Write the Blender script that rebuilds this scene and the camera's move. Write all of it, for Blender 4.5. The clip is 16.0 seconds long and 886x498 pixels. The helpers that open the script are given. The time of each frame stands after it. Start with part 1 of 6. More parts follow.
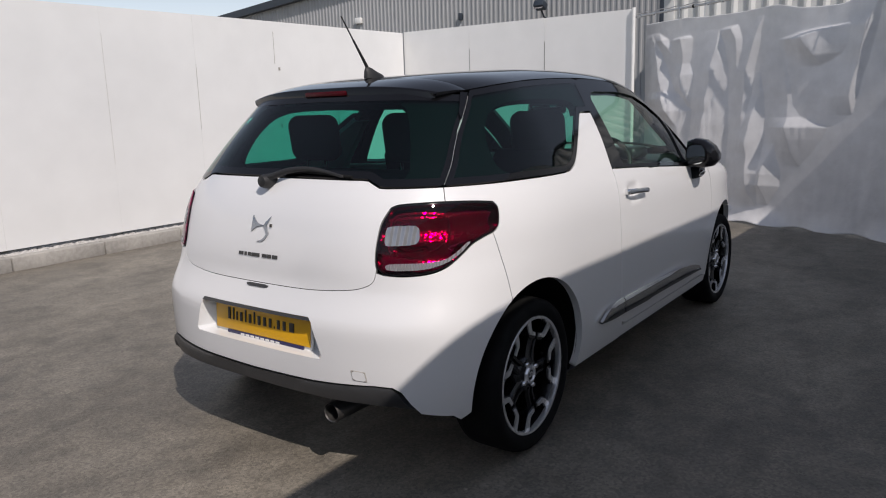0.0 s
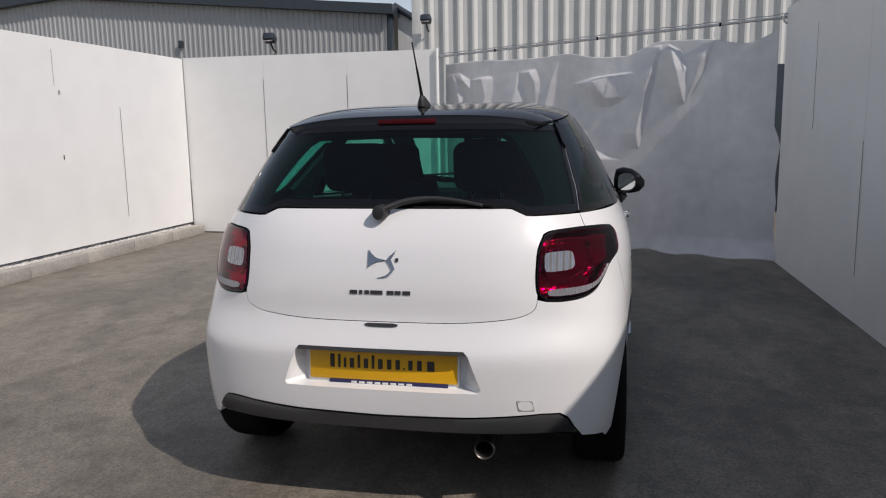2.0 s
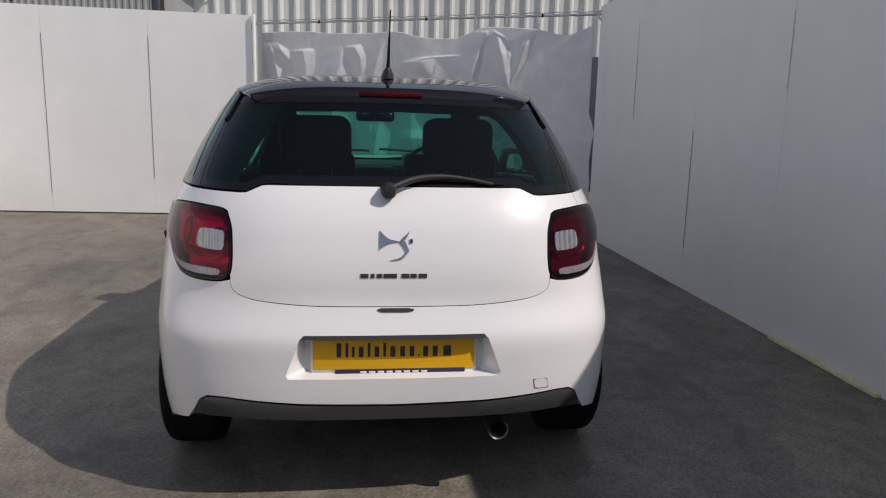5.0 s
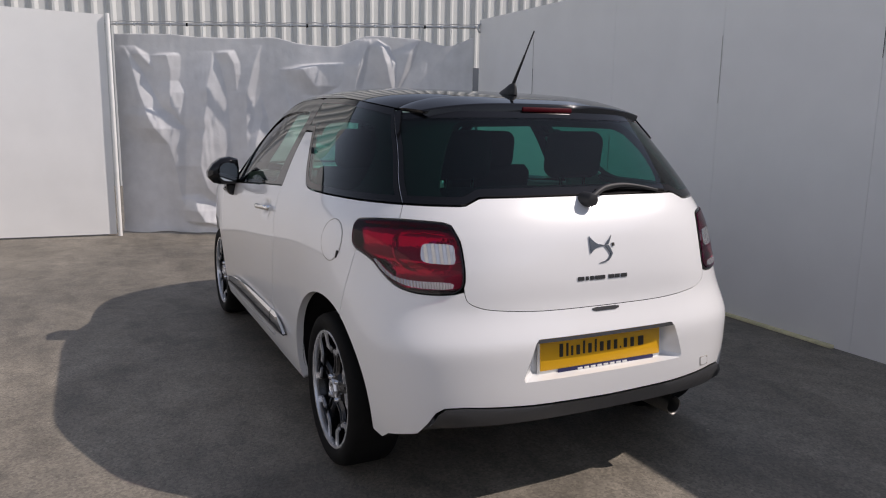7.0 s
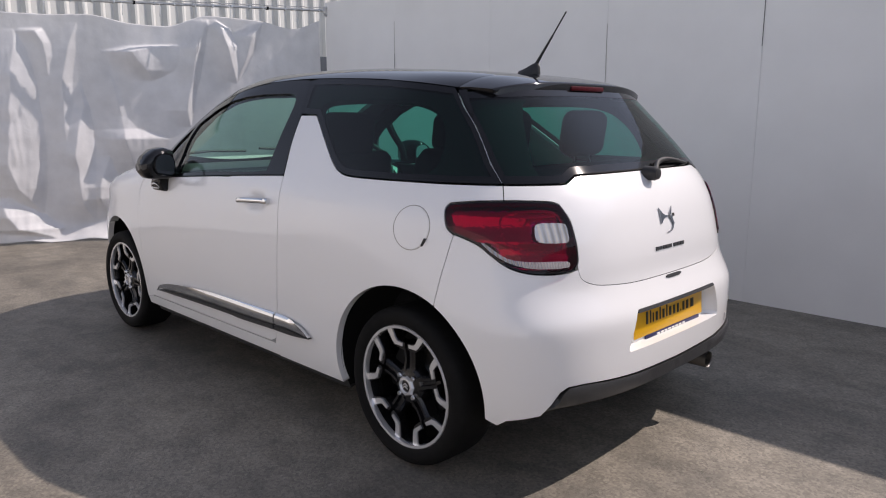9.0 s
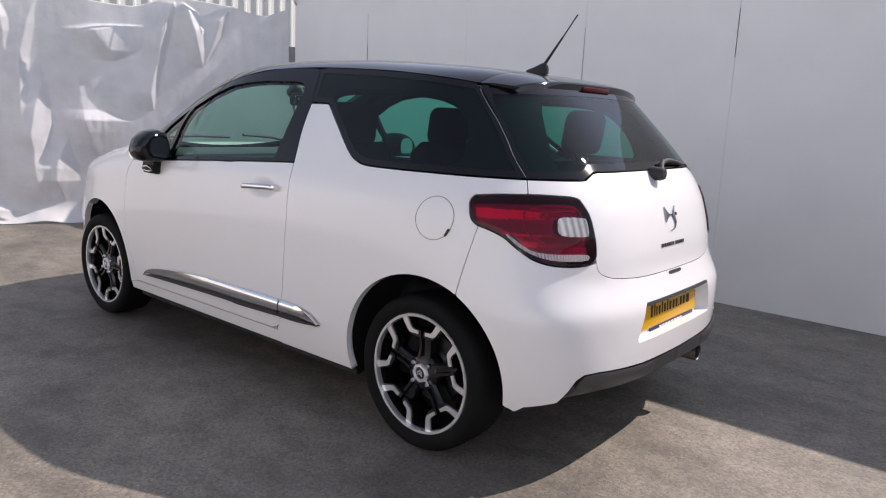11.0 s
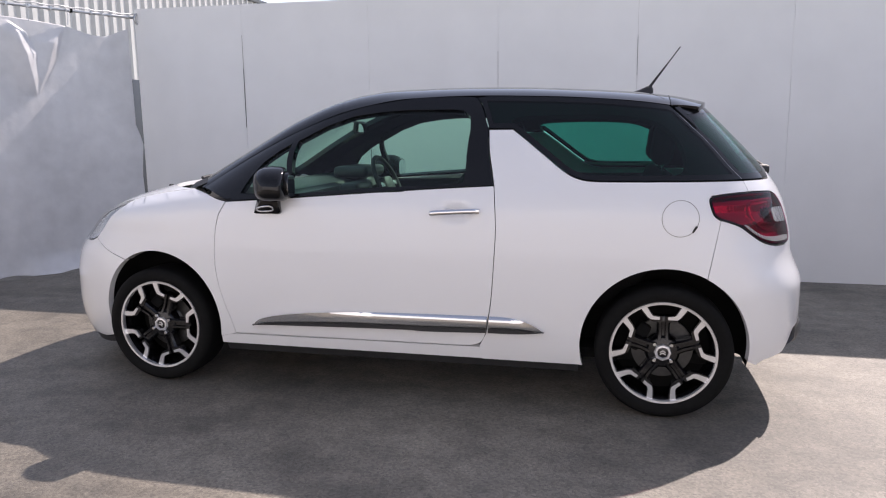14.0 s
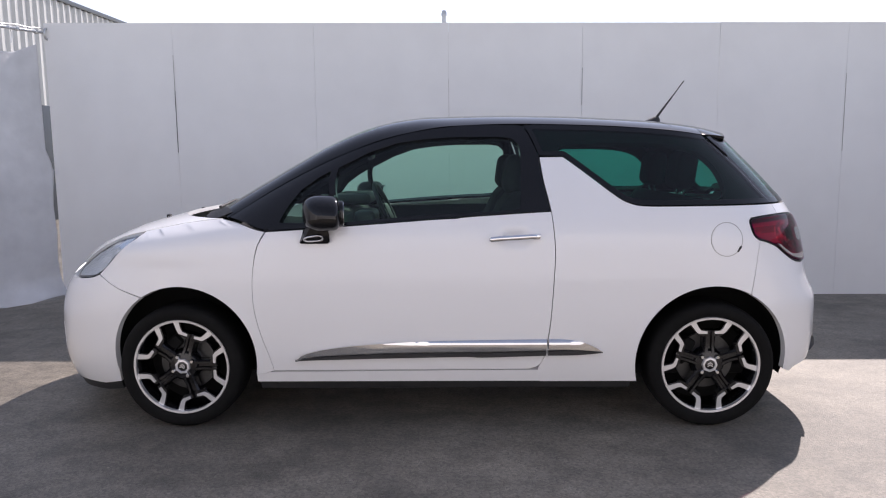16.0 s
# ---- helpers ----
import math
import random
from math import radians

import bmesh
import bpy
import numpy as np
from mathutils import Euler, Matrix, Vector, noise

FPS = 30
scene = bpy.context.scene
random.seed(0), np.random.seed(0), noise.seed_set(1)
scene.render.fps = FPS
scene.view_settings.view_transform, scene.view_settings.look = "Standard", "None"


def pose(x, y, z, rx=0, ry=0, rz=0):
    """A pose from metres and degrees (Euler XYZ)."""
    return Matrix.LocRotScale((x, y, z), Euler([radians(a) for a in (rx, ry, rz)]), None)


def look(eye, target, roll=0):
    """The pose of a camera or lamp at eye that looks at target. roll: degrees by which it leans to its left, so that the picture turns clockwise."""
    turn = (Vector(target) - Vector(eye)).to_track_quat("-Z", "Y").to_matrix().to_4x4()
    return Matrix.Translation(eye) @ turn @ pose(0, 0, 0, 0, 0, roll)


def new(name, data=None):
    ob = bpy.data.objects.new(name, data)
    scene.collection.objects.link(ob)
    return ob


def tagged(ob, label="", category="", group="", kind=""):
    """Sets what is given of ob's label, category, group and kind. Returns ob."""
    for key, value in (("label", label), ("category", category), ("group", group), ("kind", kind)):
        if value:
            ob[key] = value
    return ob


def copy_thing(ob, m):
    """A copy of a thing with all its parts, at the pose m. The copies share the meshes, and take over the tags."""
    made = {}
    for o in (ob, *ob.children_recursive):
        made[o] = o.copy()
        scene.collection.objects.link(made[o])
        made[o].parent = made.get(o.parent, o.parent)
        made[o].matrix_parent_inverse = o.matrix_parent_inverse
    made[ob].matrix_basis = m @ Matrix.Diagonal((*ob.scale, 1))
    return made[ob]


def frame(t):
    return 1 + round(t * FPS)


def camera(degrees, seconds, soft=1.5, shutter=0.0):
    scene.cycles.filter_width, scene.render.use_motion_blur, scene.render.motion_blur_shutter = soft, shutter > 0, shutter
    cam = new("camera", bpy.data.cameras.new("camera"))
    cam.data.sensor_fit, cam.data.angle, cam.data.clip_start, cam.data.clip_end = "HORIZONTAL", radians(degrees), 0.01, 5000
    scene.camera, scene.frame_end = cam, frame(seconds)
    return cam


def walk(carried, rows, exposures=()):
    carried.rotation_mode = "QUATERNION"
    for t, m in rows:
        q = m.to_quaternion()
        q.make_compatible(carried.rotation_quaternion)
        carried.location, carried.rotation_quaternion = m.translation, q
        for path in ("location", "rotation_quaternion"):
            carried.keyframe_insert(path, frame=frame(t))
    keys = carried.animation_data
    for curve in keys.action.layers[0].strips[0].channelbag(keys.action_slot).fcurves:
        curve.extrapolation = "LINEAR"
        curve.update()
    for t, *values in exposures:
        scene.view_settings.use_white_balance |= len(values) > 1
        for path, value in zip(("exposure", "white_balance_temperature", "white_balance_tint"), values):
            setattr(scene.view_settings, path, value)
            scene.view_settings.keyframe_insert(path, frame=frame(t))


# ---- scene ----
from mathutils.geometry import delaunay_2d_cdt

cam = camera(63.5, 16.0, soft=1.1)
PATH = [
    (0, (2.11, -2.216, 1.274), (0.92, -0.654, 0.899), -1.6),
    (0.5, (1.897, -2.42, 1.251), (0.828, -0.768, 0.893), -0.6),
    (1, (1.551, -2.638, 1.271), (0.624, -0.897, 0.939), 0.5),
    (1.5, (1.189, -2.712, 1.307), (0.418, -0.894, 0.988), -0.3),
    (2, (0.764, -2.836, 1.288), (0.312, -0.912, 0.985), -1.0),
    (2.5, (0.443, -2.821, 1.282), (0.206, -0.863, 0.948), 0.3),
    (3, (0.246, -2.796, 1.295), (0.194, -0.834, 0.912), -0.2),
    (5.5, (-0.326, -2.811, 1.279), (0.01, -0.871, 0.931), 1.6),
    (6, (-0.711, -2.76, 1.281), (-0.191, -0.857, 0.953), 1.2),
    (6.5, (-1.112, -2.664, 1.282), (-0.44, -0.809, 0.95), 1.2),
    (7, (-1.534, -2.555, 1.289), (-0.694, -0.772, 0.951), 0.9),
    (7.5, (-1.874, -2.359, 1.276), (-0.853, -0.674, 0.933), 0.4),
    (8, (-2.18, -2.171, 1.272), (-0.943, -0.637, 0.931), 0.5),
    (8.5, (-2.346, -1.986, 1.255), (-0.99, -0.558, 0.907), 0.1),
    (9, (-2.414, -1.859, 1.247), (-1.038, -0.453, 0.885), -0.0),
    (11.5, (-2.868, -1.566, 1.226), (-1.327, -0.344, 0.862), 2.4),
    (12, (-3.158, -1.255, 1.217), (-1.535, -0.142, 0.858), 0.6),
    (12.5, (-3.409, -0.894, 1.203), (-1.697, 0.076, 0.845), 0.1),
    (13, (-3.66, -0.561, 1.243), (-1.851, 0.225, 0.913), -0.8),
    (13.5, (-3.806, -0.188, 1.216), (-1.936, 0.446, 0.896), -0.4),
    (14, (-3.919, 0.143, 1.241), (-2.009, 0.644, 0.922), -0.7),
    (14.5, (-3.989, 0.495, 1.254), (-2.044, 0.857, 0.957), -1.5),
    (15, (-3.986, 0.805, 1.237), (-2.018, 1.031, 0.958), -2.1),
    (15.5, (-4.03, 1.027, 1.272), (-2.054, 1.147, 0.988), -1.4),
    (16, (-4.06, 1.08, 1.263), (-2.079, 1.163, 1.006), -0.6),
]
EXPOSURES = [(0.0, -0.08, 6950, 15), (2.5, -0.11, 7050, 15), (5.5, -0.07, 7100, 16), (7.5, 0.18, 7050, 18), (9.0, 0.47, 7100, 19), (12.5, 0.82, 7050, 20), (15.0, 0.90, 6950, 21), (16.0, 0.83, 6900, 21)]
walk(cam, [(t, look(eye, target, roll)) for t, eye, target, roll in PATH], EXPOSURES)

# ---- daylight: a high clear sun behind the right-hand fence ----
SUN = Vector((0.886, -0.475, 1.0)).normalized()
world = bpy.data.worlds.new("sky")
world.use_nodes = True
sky = world.node_tree.nodes.new("ShaderNodeTexSky")
sky.sky_type, sky.sun_disc = "NISHITA", False
sky.sun_elevation, sky.sun_rotation = math.asin(SUN.z), math.atan2(SUN.x, SUN.y)
sky.altitude, sky.air_density, sky.dust_density, sky.ozone_density = 50, 1.0, 0.12, 1.0
haze = world.node_tree.nodes.new("ShaderNodeHueSaturation")
haze.inputs["Saturation"].default_value = 0.68
world.node_tree.links.new(sky.outputs[0], haze.inputs["Color"])
world.node_tree.links.new(haze.outputs[0], world.node_tree.nodes["Background"].inputs[0])
world.node_tree.nodes["Background"].inputs[1].default_value = 0.120
scene.world = world
sun = new("sun", bpy.data.lights.new("sun", "SUN"))
sun.data.energy, sun.data.angle, sun.data.color = 3.12, radians(0.53), (1.0, 0.972, 0.938)
sun.matrix_world = look(SUN * 40, (0, 0, 0))

# ---- materials ----
def material(name, colour, rough=0.5, metal=0.0, spec=0.5, coat=0.0, vary=0.0, grain=40.0, patch=1.2, bump=0.0, bump_scale=120.0, tint=None, rough_vary=0.0):
    """A surface with colour variation at two scales and a fine relief."""
    m = bpy.data.materials.new(name)
    m.use_nodes = True
    nodes, links = m.node_tree.nodes, m.node_tree.links
    b = nodes["Principled BSDF"]
    b.inputs["Base Color"].default_value = (*colour, 1)
    b.inputs["Roughness"].default_value = rough
    b.inputs["Metallic"].default_value = metal
    b.inputs["Specular IOR Level"].default_value = spec
    b.inputs["Coat Weight"].default_value = coat
    b.inputs["Coat Roughness"].default_value = 0.04
    if vary or bump or rough_vary:
        where = nodes.new("ShaderNodeTexCoord")
        fine = nodes.new("ShaderNodeTexNoise")
        broad = nodes.new("ShaderNodeTexNoise")
        for n, scale, detail in ((fine, grain, 6), (broad, patch, 5)):
            n.inputs["Scale"].default_value, n.inputs["Detail"].default_value = scale, detail
            links.new(where.outputs["Object"], n.inputs["Vector"])
        mix = nodes.new("ShaderNodeMath")
        mix.operation = "MULTIPLY_ADD"
        links.new(fine.outputs["Fac"], mix.inputs[0])
        mix.inputs[1].default_value = 0.45
        scaled = nodes.new("ShaderNodeMath")
        scaled.operation = "MULTIPLY"
        links.new(broad.outputs["Fac"], scaled.inputs[0])
        scaled.inputs[1].default_value = 0.55
        links.new(scaled.outputs[0], mix.inputs[2])
        ramp = nodes.new("ShaderNodeValToRGB")
        ramp.color_ramp.elements[0].position, ramp.color_ramp.elements[1].position = 0.35, 0.65
        other = tint or colour
        ramp.color_ramp.elements[0].color = (*[c * (1 - vary) for c in other], 1)
        ramp.color_ramp.elements[1].color = (*[min(c * (1 + vary * 0.6), 1) for c in colour], 1)
        links.new(mix.outputs[0], ramp.inputs[0])
        if vary:
            links.new(ramp.outputs[0], b.inputs["Base Color"])
        if rough_vary:
            span = nodes.new("ShaderNodeMapRange")
            span.inputs["To Min"].default_value, span.inputs["To Max"].default_value = max(rough - rough_vary, 0.02), min(rough + rough_vary, 1)
            links.new(broad.outputs["Fac"], span.inputs["Value"])
            links.new(span.outputs[0], b.inputs["Roughness"])
        if bump:
            relief = nodes.new("ShaderNodeTexNoise")
            relief.inputs["Scale"].default_value, relief.inputs["Detail"].default_value = bump_scale, 4
            links.new(where.outputs["Object"], relief.inputs["Vector"])
            bn = nodes.new("ShaderNodeBump")
            bn.inputs["Strength"].default_value, bn.inputs["Distance"].default_value = bump, 0.01
            links.new(relief.outputs["Fac"], bn.inputs["Height"])
            links.new(bn.outputs[0], b.inputs["Normal"])
    return m


def pane_glass(name, tint, base_gloss=0.042):
    """A thin tinted pane: it lets tinted light through and mirrors more at a slant."""
    m = bpy.data.materials.new(name)
    m.use_nodes = True
    nodes, links = m.node_tree.nodes, m.node_tree.links
    nodes.remove(nodes["Principled BSDF"])
    clear = nodes.new("ShaderNodeBsdfTransparent")
    clear.inputs[0].default_value = (*tint, 1)
    shine = nodes.new("ShaderNodeBsdfGlossy")
    shine.inputs["Roughness"].default_value = 0.01
    slant = nodes.new("ShaderNodeLayerWeight")
    slant.inputs[0].default_value = 0.5
    steep = nodes.new("ShaderNodeMath")
    steep.operation = "POWER"
    links.new(slant.outputs["Facing"], steep.inputs[0])
    steep.inputs[1].default_value = 4.4
    fres = nodes.new("ShaderNodeMath")
    fres.operation = "MULTIPLY_ADD"
    links.new(steep.outputs[0], fres.inputs[0])
    fres.inputs[1].default_value, fres.inputs[2].default_value = 0.9, base_gloss
    mix = nodes.new("ShaderNodeMixShader")
    links.new(fres.outputs[0], mix.inputs[0])
    links.new(clear.outputs[0], mix.inputs[1])
    links.new(shine.outputs[0], mix.inputs[2])
    links.new(mix.outputs[0], nodes["Material Output"].inputs[0])
    return m


def asphalt_material():
    """Worn grey tarmac: fine stones, broad pale and dark patches, small pale specks."""
    m = material("worn_tarmac", (0.205, 0.181, 0.146), 0.56, spec=0.65, vary=0.16, grain=9, patch=0.45, bump=0.38, bump_scale=190, tint=(0.147, 0.134, 0.114))
    nodes, links = m.node_tree.nodes, m.node_tree.links
    b = nodes["Principled BSDF"]
    base = b.inputs["Base Color"].links[0].from_socket
    where = nodes.new("ShaderNodeTexCoord")
    stones = nodes.new("ShaderNodeTexVoronoi")
    stones.inputs["Scale"].default_value = 105
    links.new(where.outputs["Object"], stones.inputs["Vector"])
    tone = nodes.new("ShaderNodeMapRange")
    tone.inputs["From Min"].default_value, tone.inputs["From Max"].default_value = 0.0, 1.0
    tone.inputs["To Min"].default_value, tone.inputs["To Max"].default_value = 0.62, 1.42
    links.new(stones.outputs["Color"], tone.inputs["Value"])
    mul = nodes.new("ShaderNodeVectorMath")
    mul.operation = "MULTIPLY"
    links.new(base, mul.inputs[0])
    links.new(tone.outputs[0], mul.inputs[1])
    # broad oily stains, stretched along the yard
    stain = nodes.new("ShaderNodeTexNoise")
    stain.inputs["Scale"].default_value, stain.inputs["Detail"].default_value, stain.inputs["Distortion"].default_value = 1.6, 7, 0.8
    squeeze = nodes.new("ShaderNodeMapping")
    squeeze.inputs["Scale"].default_value = (1.0, 0.6, 1.0)
    links.new(where.outputs["Object"], squeeze.inputs["Vector"])
    links.new(squeeze.outputs[0], stain.inputs["Vector"])
    dark = nodes.new("ShaderNodeMapRange")
    dark.inputs["From Min"].default_value, dark.inputs["From Max"].default_value = 0.36, 0.62
    dark.inputs["To Min"].default_value, dark.inputs["To Max"].default_value = 0.74, 1.12
    links.new(stain.outputs["Fac"], dark.inputs["Value"])
    mul2 = nodes.new("ShaderNodeVectorMath")
    mul2.operation = "MULTIPLY"
    links.new(mul.outputs[0], mul2.inputs[0])
    links.new(dark.outputs[0], mul2.inputs[1])
    # smaller dark scuffs and damp marks
    scuff = nodes.new("ShaderNodeTexNoise")
    scuff.inputs["Scale"].default_value, scuff.inputs["Detail"].default_value, scuff.inputs["Distortion"].default_value = 5.0, 5, 0.4
    links.new(squeeze.outputs[0], scuff.inputs["Vector"])
    faint = nodes.new("ShaderNodeMapRange")
    faint.inputs["From Min"].default_value, faint.inputs["From Max"].default_value = 0.38, 0.50
    faint.inputs["To Min"].default_value, faint.inputs["To Max"].default_value = 0.82, 1.04
    links.new(scuff.outputs["Fac"], faint.inputs["Value"])
    mul2b = nodes.new("ShaderNodeVectorMath")
    mul2b.operation = "MULTIPLY"
    links.new(mul2.outputs[0], mul2b.inputs[0])
    links.new(faint.outputs[0], mul2b.inputs[1])
    # pale specks
    dots = nodes.new("ShaderNodeTexVoronoi")
    dots.inputs["Scale"].default_value = 5.5
    links.new(where.outputs["Object"], dots.inputs["Vector"])
    spot = nodes.new("ShaderNodeMapRange")
    spot.inputs["From Min"].default_value, spot.inputs["From Max"].default_value = 0.02, 0.05
    spot.inputs["To Min"].default_value, spot.inputs["To Max"].default_value = 1.7, 1.0
    links.new(dots.outputs["Distance"], spot.inputs["Value"])
    mul3 = nodes.new("ShaderNodeVectorMath")
    mul3.operation = "MULTIPLY"
    links.new(mul2b.outputs[0], mul3.inputs[0])
    links.new(spot.outputs[0], mul3.inputs[1])
    links.new(mul3.outputs[0], b.inputs["Base Color"])
    return m


TARMAC = asphalt_material()
BOARD = material("white_painted_board", (0.80, 0.80, 0.79), 0.55, vary=0.055, grain=2.5, patch=0.7, bump=0.05, bump_scale=60, rough_vary=0.1)
SHEET = material("grey_plastic_sheet", (0.66, 0.66, 0.67), 0.36, spec=0.8, vary=0.14, grain=7, patch=1.1, bump=0.22, bump_scale=16, rough_vary=0.08)
CLADDING = material("ribbed_metal_cladding", (0.60, 0.61, 0.60), 0.45, vary=0.08, grain=3, patch=0.4)
CLADDING_DARK = material("grey_metal_cladding", (0.36, 0.37, 0.38), 0.5, vary=0.07, grain=2, patch=0.3)
ROOF_TRIM = material("dark_blue_grey_flashing", (0.035, 0.045, 0.06), 0.4, vary=0.15, grain=4, patch=0.5)
CONCRETE = material("concrete_kerb", (0.38, 0.36, 0.33), 0.9, vary=0.25, grain=25, patch=3, bump=0.3, bump_scale=70)
GRAVEL = material("pale_gravel", (0.55, 0.53, 0.50), 0.9, vary=0.35, grain=30, patch=4, bump=0.5, bump_scale=80)
STEEL = material("galvanised_steel", (0.55, 0.56, 0.57), 0.4, metal=0.8, vary=0.15, grain=30, patch=4)
WHITE_PVC = material("white_post_paint", (0.82, 0.82, 0.80), 0.4, vary=0.06, grain=15, patch=2)
PALE_TRIM = material("pale_yellow_batten", (0.76, 0.71, 0.46), 0.7, vary=0.2, grain=20, patch=3)
PAINT = material("white_car_paint", (0.84, 0.84, 0.84), 0.34, spec=0.5, coat=1.0, vary=0.012, grain=3, patch=0.8)
BLACK = material("gloss_black_paint", (0.006, 0.006, 0.007), 0.06, spec=0.42, coat=0.0, vary=0.1, grain=3, patch=0.8)
PLASTIC = material("black_textured_plastic", (0.022, 0.022, 0.023), 0.55, vary=0.15, grain=60, patch=3, bump=0.12, bump_scale=400)
DIFFUSER = material("dark_grey_plastic", (0.038, 0.038, 0.039), 0.33, vary=0.1, grain=60, patch=3, bump=0.06, bump_scale=400)
DARK = material("matt_black_lining", (0.010, 0.010, 0.010), 0.9, spec=0.2, vary=0.2, grain=20, patch=3)
RUBBER = material("tyre_rubber", (0.009, 0.009, 0.009), 0.75, spec=0.12, vary=0.2, grain=40, patch=5, bump=0.1, bump_scale=200)
CLOTH = material("charcoal_seat_cloth", (0.018, 0.018, 0.02), 0.9, spec=0.2, vary=0.25, grain=90, patch=5, bump=0.2, bump_scale=300)
CHROME = material("chrome", (0.78, 0.78, 0.78), 0.07, metal=1.0, vary=0.03, grain=10, patch=2)
# chrome again, with the dark surroundings it mirrors put into its colour
DARK_REFLECTION_CHROME = material("chrome_with_dark_reflection", (0.36, 0.38, 0.41), 0.12, metal=1.0, vary=0.05, grain=20, patch=4)
ALLOY = material("machined_alloy", (0.72, 0.72, 0.73), 0.25, metal=0.9, vary=0.05, grain=50, patch=4)
SILVER = material("bright_machined_silver", (0.90, 0.90, 0.91), 0.24, metal=0.72, vary=0.05, grain=50, patch=4)
ALLOY_BLACK = material("black_lacquered_alloy", (0.006, 0.006, 0.007), 0.22, coat=0.25, vary=0.1, grain=30, patch=4)
BRAKE = material("brushed_brake_steel", (0.10, 0.10, 0.10), 0.4, metal=0.9, vary=0.2, grain=60, patch=6)
PIPE = material("sooty_stainless_pipe", (0.13, 0.125, 0.12), 0.42, metal=0.8, vary=0.25, grain=30, patch=8)


def faceted(name, colour, rough, scale, strength, ribs=False, metal=0.4):
    """A lamp reflector pressed into small bright facets, or into upright ribs."""
    m = material(name, colour, rough, metal=metal, vary=0.12, grain=30, patch=9)
    nodes, links = m.node_tree.nodes, m.node_tree.links
    where = nodes.new("ShaderNodeTexCoord")
    if ribs:
        cells = nodes.new("ShaderNodeTexWave")
        cells.inputs["Scale"].default_value = scale
        links.new(where.outputs["Object"], cells.inputs["Vector"])
        height = cells.outputs["Fac"]
    else:
        cells = nodes.new("ShaderNodeTexVoronoi")
        cells.inputs["Scale"].default_value = scale
        links.new(where.outputs["Object"], cells.inputs["Vector"])
        height = cells.outputs["Distance"]
    bn = nodes.new("ShaderNodeBump")
    bn.inputs["Strength"].default_value, bn.inputs["Distance"].default_value = strength, 0.012
    links.new(height, bn.inputs["Height"])
    links.new(bn.outputs[0], nodes["Principled BSDF"].inputs["Normal"])
    return m


LAMP_FACETS = faceted("faceted_lamp_reflector", (0.88, 0.86, 0.86), 0.12, 70, 0.10, metal=1.0)
LENS_CLEAR = faceted("clear_reversing_lens", (0.48, 0.48, 0.49), 0.14, 15, 0.6, True, metal=0.7)
LAMP_BOWL = faceted("pale_lamp_bowl", (0.72, 0.74, 0.77), 0.16, 16, 0.4, metal=0.75)
LENS_GREY = faceted("grey_reverse_lens", (0.42, 0.40, 0.41), 0.22, 40, 0.6, True)
PLATE = material("yellow_plate", (0.80, 0.42, 0.012), 0.35, vary=0.04, grain=10, patch=2)
INK = material("black_ink", (0.03, 0.025, 0.02), 0.5, vary=0.1, grain=50, patch=5)
NAVY = material("navy_strip", (0.03, 0.03, 0.10), 0.4, vary=0.1, grain=20, patch=5)
GLASS = pane_glass("green_tinted_glass", (0.66, 0.90, 0.79))
PRIVACY = pane_glass("dark_green_privacy_glass", (0.13, 0.56, 0.47))
CLEAR = pane_glass("clear_lamp_glass", (0.9, 0.93, 0.95))
MIRROR = material("mirror_glass", (0.85, 0.87, 0.88), 0.02, metal=1.0)
RED_GLASS = pane_glass("deep_red_lamp_glass", (0.50, 0.001, 0.125), 0.03)
BRAKE_RED = material("dark_red_brake_lens", (0.07, 0.002, 0.006), 0.35, spec=0.2, vary=0.2, grain=40, patch=9)



# ---- building helpers ----
def part(name, bm, mat, parent=None, label="", smooth=True):
    """Links a bmesh as one mesh object, under a thing or a part."""
    me = bpy.data.meshes.new(name)
    for f in bm.faces:
        f.smooth = smooth
    bm.to_mesh(me)
    bm.free()
    me.materials.append(mat)
    ob = new(name, me)
    if parent is not None:
        ob.parent = parent
    if label:
        ob["label"] = label
    return ob


def thing(name, label, category, at=(0, 0, 0), turn=0.0, group="", kind=""):
    """An empty at the base of a thing, which parents its parts."""
    ob = new(name)
    ob.empty_display_size = 0.1
    ob.matrix_basis = pose(*at, 0, 0, turn)
    return tagged(ob, label, category, group, kind)


def sharpen(bm, degrees=35):
    for e in bm.edges:
        e.smooth = len(e.link_faces) == 2 and e.calc_face_angle(0) < radians(degrees)


def box(size, at=(0, 0, 0), bevel=0.0, turn=(0, 0, 0), bm=None, segments=2):
    """A box of that size about a point, with rounded edges."""
    own = bmesh.new()
    bmesh.ops.create_cube(own, size=1)
    bmesh.ops.scale(own, vec=size, verts=own.verts)
    if bevel:
        bmesh.ops.bevel(own, geom=own.edges[:], offset=bevel, segments=segments, profile=0.5, affect="EDGES")
    bmesh.ops.transform(own, matrix=pose(*at, *turn), verts=own.verts)
    sharpen(own)
    if bm is None:
        return own
    me = bpy.data.meshes.new("joined")
    own.to_mesh(me)
    own.free()
    bm.from_mesh(me)
    bpy.data.meshes.remove(me)
    return bm


